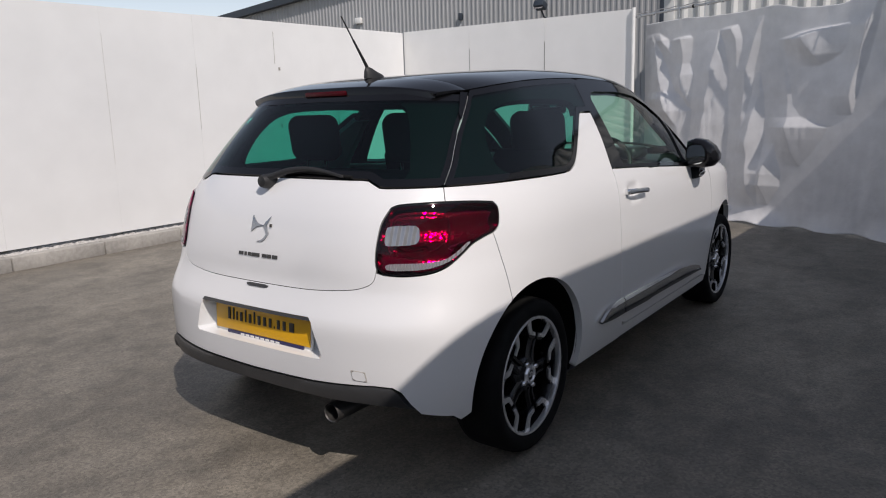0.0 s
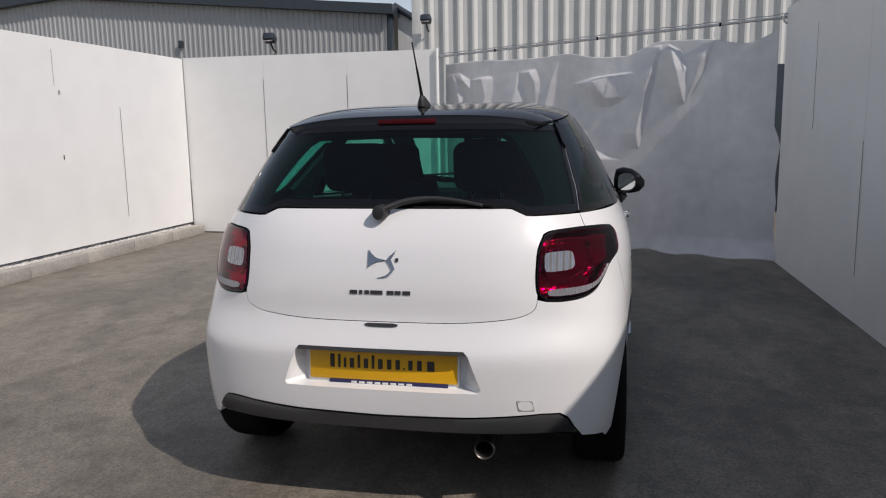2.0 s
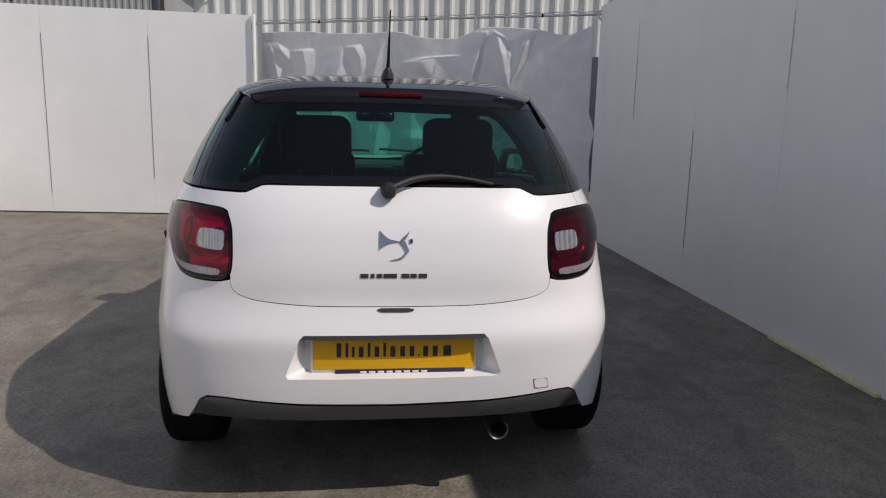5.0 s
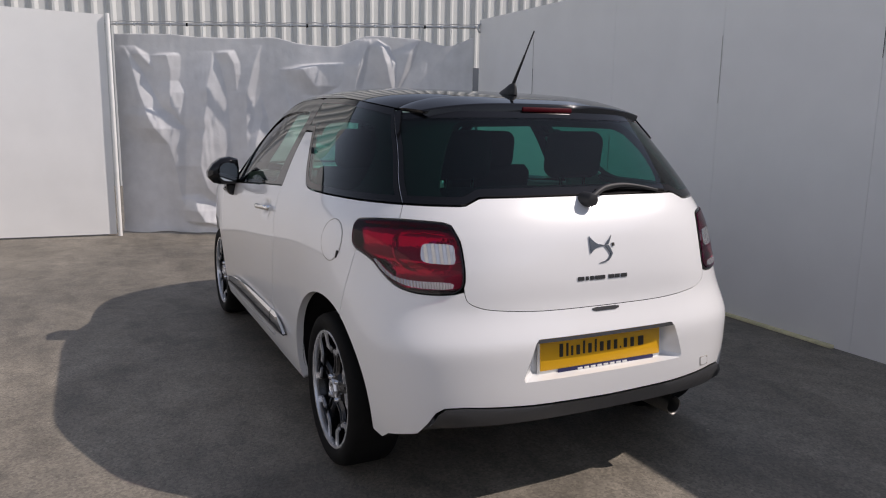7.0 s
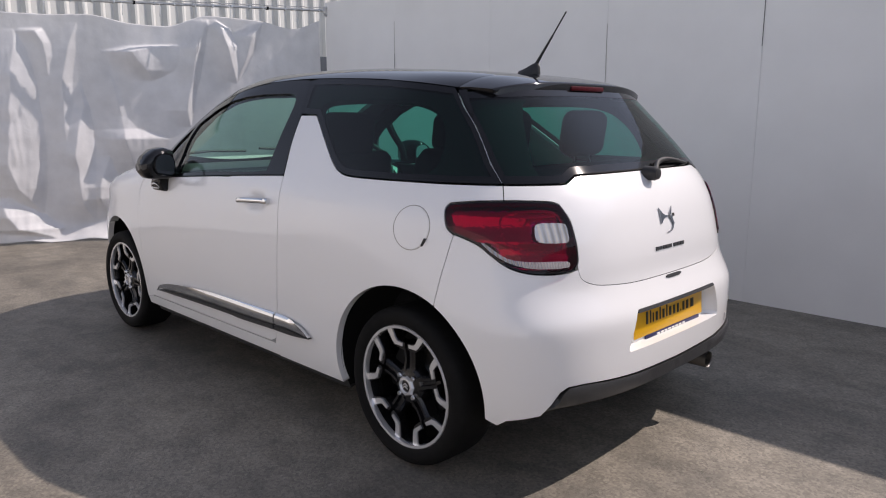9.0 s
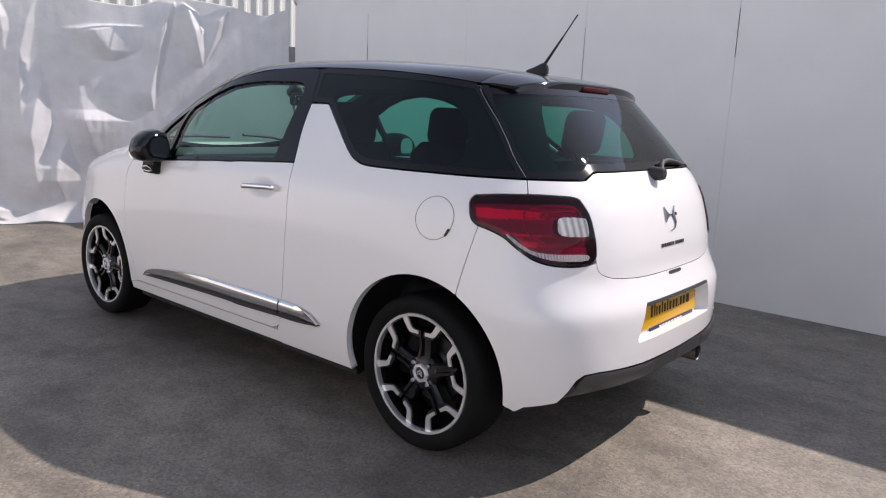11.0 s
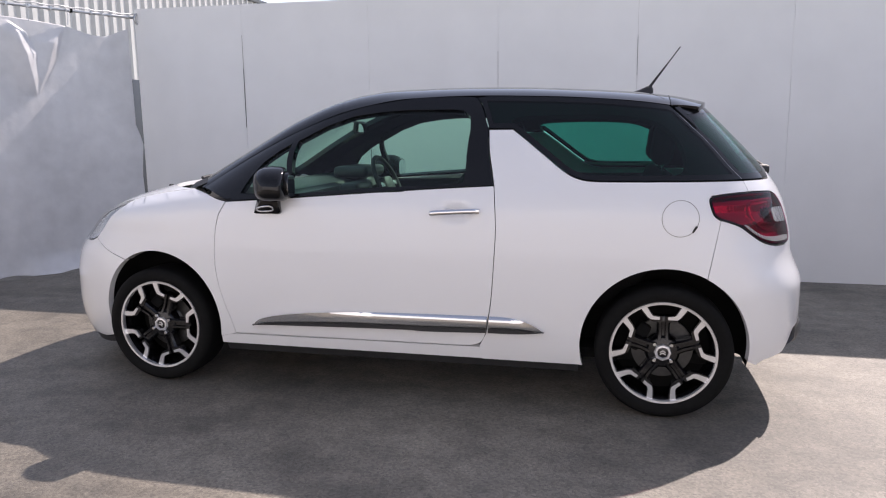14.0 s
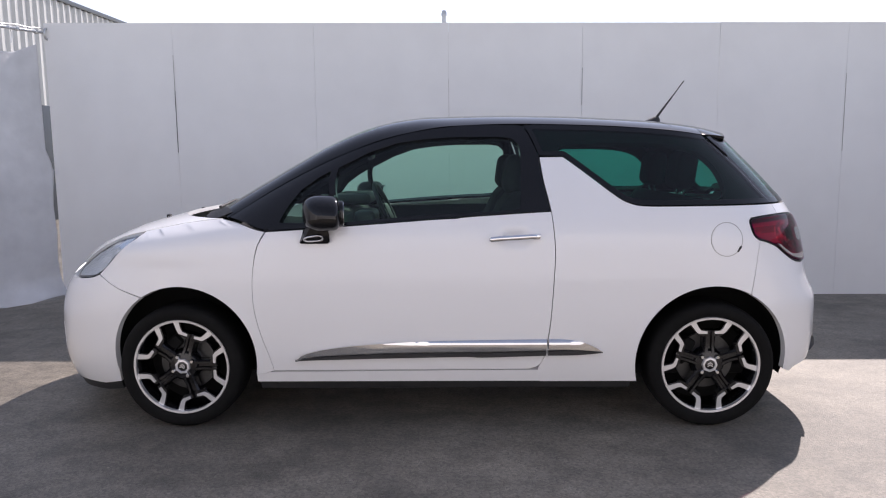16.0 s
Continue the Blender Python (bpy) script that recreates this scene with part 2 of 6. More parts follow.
def lathe(profile, n=64, axis="X", closed=False):
    """Turns (radius, offset) rows round the axis."""
    bm = bmesh.new()
    rings = []
    for i in range(n):
        a = 2 * math.pi * i / n
        c, s = math.cos(a), math.sin(a)
        rings.append([bm.verts.new((o, r * c, r * s) if axis == "X" else (r * c, o, r * s) if axis == "Y" else (r * c, r * s, o)) for r, o in profile])
    k = len(profile)
    for i in range(n):
        for j in range(k if closed else k - 1):
            bm.faces.new((rings[i][j], rings[i][(j + 1) % k], rings[(i + 1) % n][(j + 1) % k], rings[(i + 1) % n][j]))
    bmesh.ops.remove_doubles(bm, verts=bm.verts[:], dist=1e-6)
    bmesh.ops.recalc_face_normals(bm, faces=bm.faces[:])
    sharpen(bm, 40)
    return bm


def tube(points, radius, n=10, taper=None):
    """A round bar along points, with capped ends."""
    bm = bmesh.new()
    pts = [Vector(p) for p in points]
    rings = []
    for i, p in enumerate(pts):
        d = (pts[min(i + 1, len(pts) - 1)] - pts[max(i - 1, 0)]).normalized()
        side = d.cross(Vector((0, 0, 1)) if abs(d.z) < 0.95 else Vector((1, 0, 0))).normalized()
        up = side.cross(d)
        r = radius if taper is None else radius + (taper - radius) * i / (len(pts) - 1)
        rings.append([bm.verts.new(p + r * (math.cos(2 * math.pi * k / n) * side + math.sin(2 * math.pi * k / n) * up)) for k in range(n)])
    for a, b in zip(rings, rings[1:]):
        for k in range(n):
            bm.faces.new((a[k], a[(k + 1) % n], b[(k + 1) % n], b[k]))
    bm.faces.new(rings[0])
    bm.faces.new(rings[-1])
    bmesh.ops.recalc_face_normals(bm, faces=bm.faces[:])
    sharpen(bm, 50)
    return bm


def spline(points, n=8):
    """A smooth line through points of any dimension."""
    p = [np.array(q, float) for q in points]
    out = []
    for i in range(len(p) - 1):
        a, b, c, d = p[max(i - 1, 0)], p[i], p[i + 1], p[min(i + 2, len(p) - 1)]
        for k in range(n):
            t = k / n
            out.append(tuple(0.5 * (2 * b + (c - a) * t + (2 * a - 5 * b + 4 * c - d) * t * t + (3 * b - a - 3 * c + d) * t ** 3)))
    out.append(tuple(p[-1]))
    return out


def rounded(points, rounds=2):
    """A closed outline with its corners cut round."""
    p = [tuple(map(float, q)) for q in points]
    for _ in range(rounds):
        q = []
        for a, b in zip(p, p[1:] + p[:1]):
            q += [(0.78 * a[0] + 0.22 * b[0], 0.78 * a[1] + 0.22 * b[1]), (0.22 * a[0] + 0.78 * b[0], 0.22 * a[1] + 0.78 * b[1])]
        p = q
    return p


def dense(poly, step):
    """A closed outline with no stretch longer than step and no doubled points."""
    out = []
    for a, b in zip(poly, poly[1:] + poly[:1]):
        d = math.hypot(b[0] - a[0], b[1] - a[1])
        if d < 1e-5:
            continue
        n = max(1, math.ceil(d / step))
        out += [(a[0] + (b[0] - a[0]) * k / n, a[1] + (b[1] - a[1]) * k / n) for k in range(n)]
    return out


def turning(poly):
    return sum(a[0] * b[1] - b[0] * a[1] for a, b in zip(poly, poly[1:] + poly[:1]))


def inset(poly, d):
    """The outline moved inwards by d."""
    if turning(poly) < 0:
        poly = poly[::-1]
    n, out = len(poly), []
    for i in range(n):
        a, b, c = poly[i - 1], poly[i], poly[(i + 1) % n]
        u = np.array((b[0] - a[0], b[1] - a[1]))
        v = np.array((c[0] - b[0], c[1] - b[1]))
        u, v = u / max(np.hypot(*u), 1e-9), v / max(np.hypot(*v), 1e-9)
        m = np.array((-u[1] - v[1], u[0] + v[0]))
        k = max(1 + float(u @ v), 0.35)
        out.append((b[0] + d * m[0] / k, b[1] + d * m[1] / k))
    return out


def shrink(poly, d, step=0.008):
    """The outline moved well inwards: what would cross itself is left out."""
    base = dense(list(poly), step)
    line = np.array(base)
    return [p for p in inset(base, d) if np.sqrt(((line - np.array(p)) ** 2).sum(axis=1)).min() > 0.985 * d]


def contains(poly, pts):
    """Which of an array of points lie inside the outline."""
    p = np.array(poly)
    q = np.roll(p, -1, axis=0)
    x, y = pts[:, :1], pts[:, 1:]
    cross = ((p[:, 1] > y) != (q[:, 1] > y)) & (x < (q[:, 0] - p[:, 0]) * (y - p[:, 1]) / (q[:, 1] - p[:, 1] + 1e-15) + p[:, 0])
    return cross.sum(axis=1) % 2 == 1


def near_outline(poly, pts):
    p = np.array(poly)
    return np.sqrt(((pts[:, None, :] - p[None, :, :]) ** 2).sum(axis=2)).min(axis=1)


def sheet(outline, surface, gap=0.0018, step=0.03, depth=0.014, lift=0.0, holes=(), mirror=False, centre=(0, 1.2, 0.55)):
    """A panel cut from a curved surface: outline and holes in the surface's own coordinates, edges folded inwards by depth."""
    loops = [inset(dense(list(outline), step), gap)] + [inset(dense(list(h), step), -0.0005) for h in holes]
    lo, hi = np.min(loops[0], axis=0), np.max(loops[0], axis=0)
    gx, gy = np.meshgrid(np.arange(lo[0] + step / 2, hi[0], step), np.arange(lo[1] + step / 2, hi[1], step * 0.87))
    gx[1::2] += step / 2
    pts = np.stack([gx.ravel(), gy.ravel()], axis=1)
    if len(pts):
        pts = pts[contains(loops[0], pts)]
        for h in loops[1:]:
            if len(pts):
                pts = pts[~contains(h, pts)]
        for l in loops:
            if len(pts):
                pts = pts[near_outline(l, pts) > step * 0.5]
    verts, edges = [], []
    for l in loops:
        k = len(verts)
        verts += [Vector(p) for p in l]
        edges += [(k + i, k + (i + 1) % len(l)) for i in range(len(l))]
    verts += [Vector(p) for p in pts]
    v2, _, f2, _, _, _ = delaunay_2d_cdt(verts, edges, [], 1, 1e-6)
    if f2:
        mids = np.array([[sum(v2[i][k] for i in f) / len(f) for k in (0, 1)] for f in f2])
        keep = contains(loops[0], mids)
        for h in loops[1:]:
            keep &= ~contains(h, mids)
        f2 = [f for f, k in zip(f2, keep) if k]
    sign = -1 if mirror else 1
    middle = Vector(centre)

    def place(u, v):
        p = surface(u, v)
        return Vector((sign * p[0], p[1], p[2]))

    def facing(u, v):
        e = 0.004
        n = (place(u + e, v) - place(u - e, v)).cross(place(u, v + e) - place(u, v - e))
        if n.length < 1e-12:
            n = place(u, v) - middle
        n.normalize()
        return n if n.dot(place(u, v) - middle) > 0 else -n
    bm = bmesh.new()
    normals = [facing(*v) for v in v2]
    made = [bm.verts.new(place(*v) + n * lift) for v, n in zip(v2, normals)]
    for f in f2:
        try:
            bm.faces.new([made[i] for i in f])
        except ValueError:
            pass
    bm.verts.index_update()
    for f in bm.faces:
        f.normal_update()
        if f.normal.dot(normals[f.verts[0].index]) < 0:
            f.normal_flip()
    loose = [v for v in bm.verts if not v.link_faces]
    if depth:
        rim = [e for e in bm.edges if len(e.link_faces) == 1]
        ends = {v for e in rim for v in e.verts}
        low = {v: bm.verts.new(v.co - normals[v.index] * depth) for v in ends}
        for e in rim:
            a, b = e.link_loops[0].vert, e.link_loops[0].link_loop_next.vert
            bm.faces.new((b, a, low[a], low[b]))
            e.smooth = False
    for v in loose:
        bm.verts.remove(v)
    return bm


def panel(name, outline, mat, parent, surface, label="", **how):
    return part(name, sheet(outline, surface, **how), mat, parent, label)


def solid(outline, y0, y1, axis="Y"):
    """A flat outline pulled into a slab between two offsets along an axis. The outline is (x, z) for Y, (y, z) for X, (x, y) for Z."""
    bm = bmesh.new()
    turn = {"Y": lambda p, o: (p[0], o, p[1]), "X": lambda p, o: (o, p[0], p[1]), "Z": lambda p, o: (p[0], p[1], o)}[axis]
    a = [bm.verts.new(turn(p, y0)) for p in outline]
    b = [bm.verts.new(turn(p, y1)) for p in outline]
    bm.faces.new(a)
    bm.faces.new(b[::-1])
    n = len(a)
    for i in range(n):
        bm.faces.new((a[i], b[i], b[(i + 1) % n], a[(i + 1) % n]))
    bmesh.ops.recalc_face_normals(bm, faces=bm.faces[:])
    sharpen(bm, 30)
    return bm


# ---- car body surface: horizontal slices, rear axle at y = 0, front towards +y ----
def table(points):
    """A smooth curve through (key, value) rows."""
    xs = [p[0] for p in points]
    ys = [p[1] for p in points]
    n = len(xs)
    d = [(ys[i + 1] - ys[i]) / (xs[i + 1] - xs[i]) for i in range(n - 1)]
    m = [d[0]] + [0 if d[i - 1] * d[i] <= 0 else 2 * d[i - 1] * d[i] / (d[i - 1] + d[i]) for i in range(1, n - 1)] + [d[-1]]

    def value(x):
        if x <= xs[0]:
            return ys[0] + (x - xs[0]) * m[0]
        if x >= xs[-1]:
            return ys[-1] + (x - xs[-1]) * m[-1]
        i = 0
        while x > xs[i + 1]:
            i += 1
        h = xs[i + 1] - xs[i]
        t = (x - xs[i]) / h
        return ((1 + 2 * t) * (1 - t) ** 2 * ys[i] + t * (1 - t) ** 2 * h * m[i] + t * t * (3 - 2 * t) * ys[i + 1] + t * t * (t - 1) * h * m[i + 1])
    return value


half_width = table([(0.15, 0.80), (0.22, 0.822), (0.30, 0.840), (0.42, 0.852), (0.55, 0.857), (0.70, 0.856), (0.82, 0.851), (0.87, 0.846), (0.92, 0.836),
                    (0.97, 0.820), (1.03, 0.793), (1.136, 0.742), (1.272, 0.665), (1.362, 0.602), (1.42, 0.555)])
rear_end = table([(0.15, -0.575), (0.20, -0.610), (0.28, -0.628), (0.36, -0.637), (0.45, -0.640), (0.53, -0.640), (0.575, -0.637), (0.60, -0.629), (0.66, -0.603), (0.70, -0.590), (0.77, -0.583), (0.91, -0.550),
                  (0.98, -0.518), (1.03, -0.484), (1.08, -0.442), (1.137, -0.392), (1.26, -0.275), (1.36, -0.178), (1.42, -0.12)])
front_low = table([(0.15, 3.245), (0.22, 3.275), (0.34, 3.290), (0.50, 3.278), (0.63, 3.240), (0.71, 3.178), (0.80, 3.078), (0.85, 3.000), (0.885, 2.92), (0.93, 2.815), (0.96, 2.715), (0.98, 2.635), (1.0, 2.535)])
front_up = table([(0.93, 2.595), (0.97, 2.522), (1.04, 2.395), (1.173, 2.158), (1.274, 1.967), (1.34, 1.838), (1.405, 1.69), (1.44, 1.53)])
rear_bend = table([(0.15, 3.3), (0.55, 3.3), (0.68, 2.9), (0.80, 2.4), (0.93, 2.3), (1.5, 2.3)])
front_bend = table([(0.6, 2.9), (0.75, 3.0), (0.92, 4.5), (1.05, 4.5)])
tuck = table([(0.15, 0.03), (0.40, 0.03), (0.66, 0.03), (0.78, 0.02), (0.93, 0.015), (1.03, 0.0), (1.6, 0.0)])
bulge = table([(0.15, 0.15), (0.40, 0.15), (0.66, 0.14), (0.80, 0.09), (0.93, 0.05), (1.03, 0.0), (1.6, 0.0)])
YA_REAR, YA_UP = 0.30, 1.00
shoulder = table([(0.70, 2.0), (0.80, 2.0), (0.88, 1.88), (0.94, 1.5), (0.985, 1.15), (1.03, 1.0), (1.08, 1.0), (1.6, 1.0)])


def corner_lengths(w, depth, p, q, n=400):
    """Arc length from the side to the middle of a slice's end, against the angle."""
    out, last, run = [], None, 0.0
    for i in range(n + 1):
        a = math.pi / 2 * (1 - i / n)
        pt = (w * max(math.sin(a), 0) ** (2 / q), depth * max(math.cos(a), 0) ** (2 / p))
        if last:
            run += math.hypot(pt[0] - last[0], pt[1] - last[1])
        out.append(run)
        last = pt
    return out


REAR = corner_lengths(0.85, 0.92, 2.3, 4)
FRONT = corner_lengths(0.85, 1.2, 3.2, 3)
U0 = REAR[-1]


def angle_at(lengths, s):
    n = len(lengths) - 1
    if s <= 0:
        return math.pi / 2
    if s >= lengths[-1]:
        return 0.0
    lo, hi = 0, n
    while hi - lo > 1:
        mid = (lo + hi) // 2
        if lengths[mid] <= s:
            lo = mid
        else:
            hi = mid
    f = lo + (s - lengths[lo]) / max(lengths[hi] - lengths[lo], 1e-12)
    return math.pi / 2 * (1 - f / n)


def length_at(lengths, a):
    n = len(lengths) - 1
    f = min(max((1 - a / (math.pi / 2)) * n, 0), n)
    i = min(int(f), n - 1)
    return lengths[i] + (f - i) * (lengths[i + 1] - lengths[i])


def tail_y(t, z):
    """The tail's y at the angle t of a slice, with its rounded-off corners."""
    ax = max(math.sin(t), 0.0) ** 0.5
    p = 2.3 + (rear_bend(z) - 2.3) * (1 - ax ** 24)
    return YA_REAR - (YA_REAR - rear_end(z)) * max(math.cos(t), 0) ** (2 / p) + tuck(z) * ax * ax * (1 - ax ** 4) - bulge(z) * ax ** 8 * (1 - ax ** 8)


def skin(s, z, up=False):
    """A point of the body's skin. s runs from the middle of the tail (0) round the right side to the nose; negative s is the left side."""
    side = 1 if s >= 0 else -1
    a = abs(s)
    w = half_width(z)
    ya, yf, p = (YA_UP, front_up(z), 4.5) if up else (shoulder(z), front_low(z), front_bend(z))
    if a < U0:
        t = angle_at(REAR, U0 - a)
        return (side * w * max(math.sin(t), 0) ** 0.5, tail_y(t, z), z)
    y = YA_REAR + a - U0
    if y <= ya:
        return (side * w, y, z)
    t = angle_at(FRONT, y - ya)
    return (side * w * max(math.sin(t), 0) ** (2 / 3), ya + (yf - ya) * max(math.cos(t), 0) ** (2 / p), z)


def from_side(y, z, up=False):
    """s of the right side's skin at this y and height."""
    if y < YA_REAR:
        lo, hi = 0.0, math.pi / 2
        for _ in range(40):
            mid = (lo + hi) / 2
            if tail_y(mid, z) > y:
                hi = mid
            else:
                lo = mid
        return U0 - length_at(REAR, lo)
    ya, yf, p = (YA_UP, front_up(z), 4.5) if up else (shoulder(z), front_low(z), front_bend(z))
    if y <= ya:
        return U0 + y - YA_REAR
    c = min((y - ya) / (yf - ya), 1) ** (p / 2)
    return U0 + ya - YA_REAR + length_at(FRONT, math.acos(c))


def nose(c, z):
    """The skin counted from the middle of the nose: c to the right."""
    s = U0 + shoulder(z) - YA_REAR + FRONT[-1] - abs(c)
    return skin(s if c >= 0 else -s, z)


def from_nose(y, z):
    return U0 + shoulder(z) - YA_REAR + FRONT[-1] - from_side(y, z)


# ---- roof and windscreen: cross-sections along y, a from -1 to 1 between the rails ----
crown = table([(-0.30, 1.352), (-0.20, 1.375), (-0.06, 1.403), (0.124, 1.428), (0.40, 1.449), (0.71, 1.465), (1.02, 1.470), (1.30, 1.465), (1.45, 1.449), (1.60, 1.413),
               (1.81, 1.325), (1.94, 1.254), (2.13, 1.146), (2.37, 1.010), (2.56, 0.92)])
rail = table([(-0.30, 1.285), (-0.10, 1.335), (0.0, 1.355), (0.20, 1.380), (0.50, 1.402), (0.91, 1.414), (1.18, 1.407), (1.45, 1.364), (1.72, 1.271), (2.0, 1.136), (2.25, 0.987), (2.40, 0.91)])


def rail_x(y):
    z = rail(y)
    w = half_width(z)
    if y < YA_REAR:
        y = max(y, -0.03)
        return w * (1 - ((YA_REAR - y) / (YA_REAR - rear_end(z))) ** 2.3) ** 0.25
    if y <= YA_UP:
        return w
    return w * (1 - min((y - YA_UP) / (front_up(z) - YA_UP), 0.98) ** 4.5) ** (1 / 3)


def top(a, y):
    zc, zr = crown(y), rail(y)
    return (a * rail_x(y), y, zc - (zc - zr) * abs(a) ** (4.6 + 2.2 * max(0.0, min(1.0, (y - 1.2) / 0.6))))

# ---- the yard: ground, fences, plastic sheet, buildings ----
def ground():
    bm = bmesh.new()
    bmesh.ops.create_grid(bm, x_segments=8, y_segments=8, size=1500)
    return tagged(part("ground", bm, TARMAC), "worn grey tarmac yard with dark stains and pale specks", "ground", kind="structure")


ground()

TAU = 2 * math.pi


def along(a, b, u, out=0.0):
    """A point u metres along the line a to b, moved out to its left."""
    d = (Vector(b) - Vector(a)).normalized()
    return Vector(a) + d * u + Vector((-d.y, d.x)) * out


def fence(name, a, b, joints, heights, foot, label, face):
    """A board fence: a backing frame with single painted boards fixed to it. face: +1 when the seen side is to the left of a to b."""
    a, b = Vector(a), Vector(b)
    d = b - a
    root = thing(name, label, "fence wall", (a.x, a.y, 0), math.degrees(math.atan2(d.y, d.x)), kind="structure")
    length = d.length
    frame_bm = bmesh.new()
    for z in (foot + 0.12, 1.2, min(heights(0), heights(length)) - 0.12):
        box((length, 0.05, 0.08), (length / 2, -face * 0.052, z), 0.004, bm=frame_bm)
    for u in joints:
        box((0.08, 0.06, heights(u) - 0.06), (min(max(u, 0.05), length - 0.05), -face * 0.107, heights(u) / 2 - 0.03), 0.004, bm=frame_bm)
    part("fence_frame", frame_bm, CONCRETE, root)
    rnd = random.Random(len(joints) * 7 + int(length * 10))
    for u0, u1 in zip(joints, joints[1:]):
        g = 0.0007
        off = rnd.uniform(-0.0010, 0.0010)
        tilt = rnd.uniform(-0.002, 0.002)
        bm = bmesh.new()
        n = 6
        grid = []
        for i in range(n + 1):
            u = u0 + g + (u1 - u0 - 2 * g) * i / n
            h = heights(u) + off
            col = []
            for k in range(7):
                z = foot + (h - foot) * k / 6
                bow = 0.004 * math.sin(math.pi * i / n) * math.sin(math.pi * k / 6) * rnd.choice((-1, 1, 0.4))
                y = off + tilt * (i / n - 0.5) + bow
                col.append((bm.verts.new((u, face * y, z)), bm.verts.new((u, face * (y - 0.018), z))))
            grid.append(col)
        for i in range(n):
            for k in range(6):
                for s in (0, 1):
                    bm.faces.new((grid[i][k][s], grid[i + 1][k][s], grid[i + 1][k + 1][s], grid[i][k + 1][s]))
        for i in range(n):
            for k in (0, 6):
                bm.faces.new((grid[i][k][0], grid[i + 1][k][0], grid[i + 1][k][1], grid[i][k][1]))
        for k in range(6):
            for i in (0, n):
                bm.faces.new((grid[i][k][0], grid[i][k + 1][0], grid[i][k + 1][1], grid[i][k][1]))
        bmesh.ops.recalc_face_normals(bm, faces=bm.faces[:])
        sharpen(bm, 40)
        part("board", bm, BOARD, root)
    return root


# the stretch beyond y = -3.41 is unseen, added to darken the shaded ground
RIGHT_A, RIGHT_B = (2.40, 4.91), (2.40, -6.60)
SEAMS_RIGHT = [0, 1.165, 2.435, 3.625, 4.795, 5.975, 7.06, 8.32, 9.5, 10.7, 11.51]
wall_right = fence("wall_right", RIGHT_A, RIGHT_B, SEAMS_RIGHT, lambda u: 2.481 - 0.0163 * u, 0.0, "white painted board fence standing in shade", -1)
FRONT_A, FRONT_B = (-1.46, 6.35), (-5.17, 6.50)
wall_front = fence("wall_front", FRONT_A, FRONT_B, [0, 1.22, 2.46, 3.71], lambda u: 2.43 + 0.015 * u, 0.02,
                   "white painted board fence in full sun", 1)
LEFT_A, LEFT_B = (-4.69, -2.2), (-5.17, 6.48)
wall_left = fence("wall_left", LEFT_A, LEFT_B, [0, 1.5, 2.65, 3.78, 4.86, 6.03, 7.15, 8.69], lambda u: 2.30 + 0.02 * u, 0.16,
                  "white painted board fence in full sun on a kerb", -1)
# unseen plain fences, added to block low sky, bounce sun and darken reflections
unseen_wall_rear = fence("unseen_wall_rear", (2.40, -6.60), (-4.45, -6.60), [0, 1.2, 2.4, 3.6, 4.8, 6.0, 6.85], lambda u: 2.29, 0.0, "unseen white board fence added to block low sky light", -1)
unseen_wall_left = fence("unseen_wall_left", (-4.45, -6.60), (-4.69, -2.2), [0, 1.1, 2.2, 3.3, 4.40], lambda u: 2.29, 0.0, "unseen white board fence added to bounce sunlight", -1)


def wall_marks():
    """Open seams, knots and scuffs that show on the boards."""
    root = thing("seam_strip", "thin dark open seams between the white boards", "seam", kind="structure")
    # right fence: the dark slit at the first seam, paler ones beyond
    def slit(a, b, u, z0, z1, w, mat, face):
        d = Vector(b) - Vector(a)
        p = along(a, b, u, face * 0.0052)
        bm = box((w, 0.0016, z1 - z0), (0, 0, 0), 0)
        bmesh.ops.transform(bm, matrix=pose(p.x, p.y, (z0 + z1) / 2, 0, 0, math.degrees(math.atan2(d.y, d.x))), verts=bm.verts)
        part("seam", bm, mat, root, smooth=False)
    slit(RIGHT_A, RIGHT_B, 1.165, 1.32, 1.87, 0.005, DARK, -1)
    slit(RIGHT_A, RIGHT_B, 1.165, 1.87, 2.18, 0.003, CONCRETE, -1)
    slit(RIGHT_A, RIGHT_B, 2.435, 0.32, 1.23, 0.004, DARK, -1)
    slit(RIGHT_A, RIGHT_B, 3.625, 1.48, 1.94, 0.003, CONCRETE, -1)
    slit(RIGHT_A, RIGHT_B, 4.795, 1.70, 2.02, 0.003, DARK, -1)
    slit(RIGHT_A, RIGHT_B, 5.975, 1.66, 2.10, 0.005, WHITE_PVC, -1)
    slit(RIGHT_A, RIGHT_B, 7.06, 1.27, 1.94, 0.003, CONCRETE, -1)
    slit(FRONT_A, FRONT_B, 1.22, 0.45, 2.15, 0.004, DARK, 1)
    slit(FRONT_A, FRONT_B, 2.46, 0.25, 2.15, 0.0035, DARK, 1)
    slit(LEFT_A, LEFT_B, 7.15, 0.4, 1.74, 0.005, DARK, -1)
    slit(LEFT_A, LEFT_B, 4.86, 1.16, 1.87, 0.0026, CONCRETE, -1)
    slit(LEFT_A, LEFT_B, 3.78, 0.86, 2.12, 0.0014, CONCRETE, -1)
    slit(LEFT_A, LEFT_B, 6.03, 1.92, 2.30, 0.005, CONCRETE, -1)
    slit(LEFT_A, LEFT_B, 6.10, 1.84, 1.88, 0.03, CONCRETE, -1)
    slit(LEFT_A, LEFT_B, 6.08, 1.14, 1.19, 0.014, DARK, -1)

wall_marks()


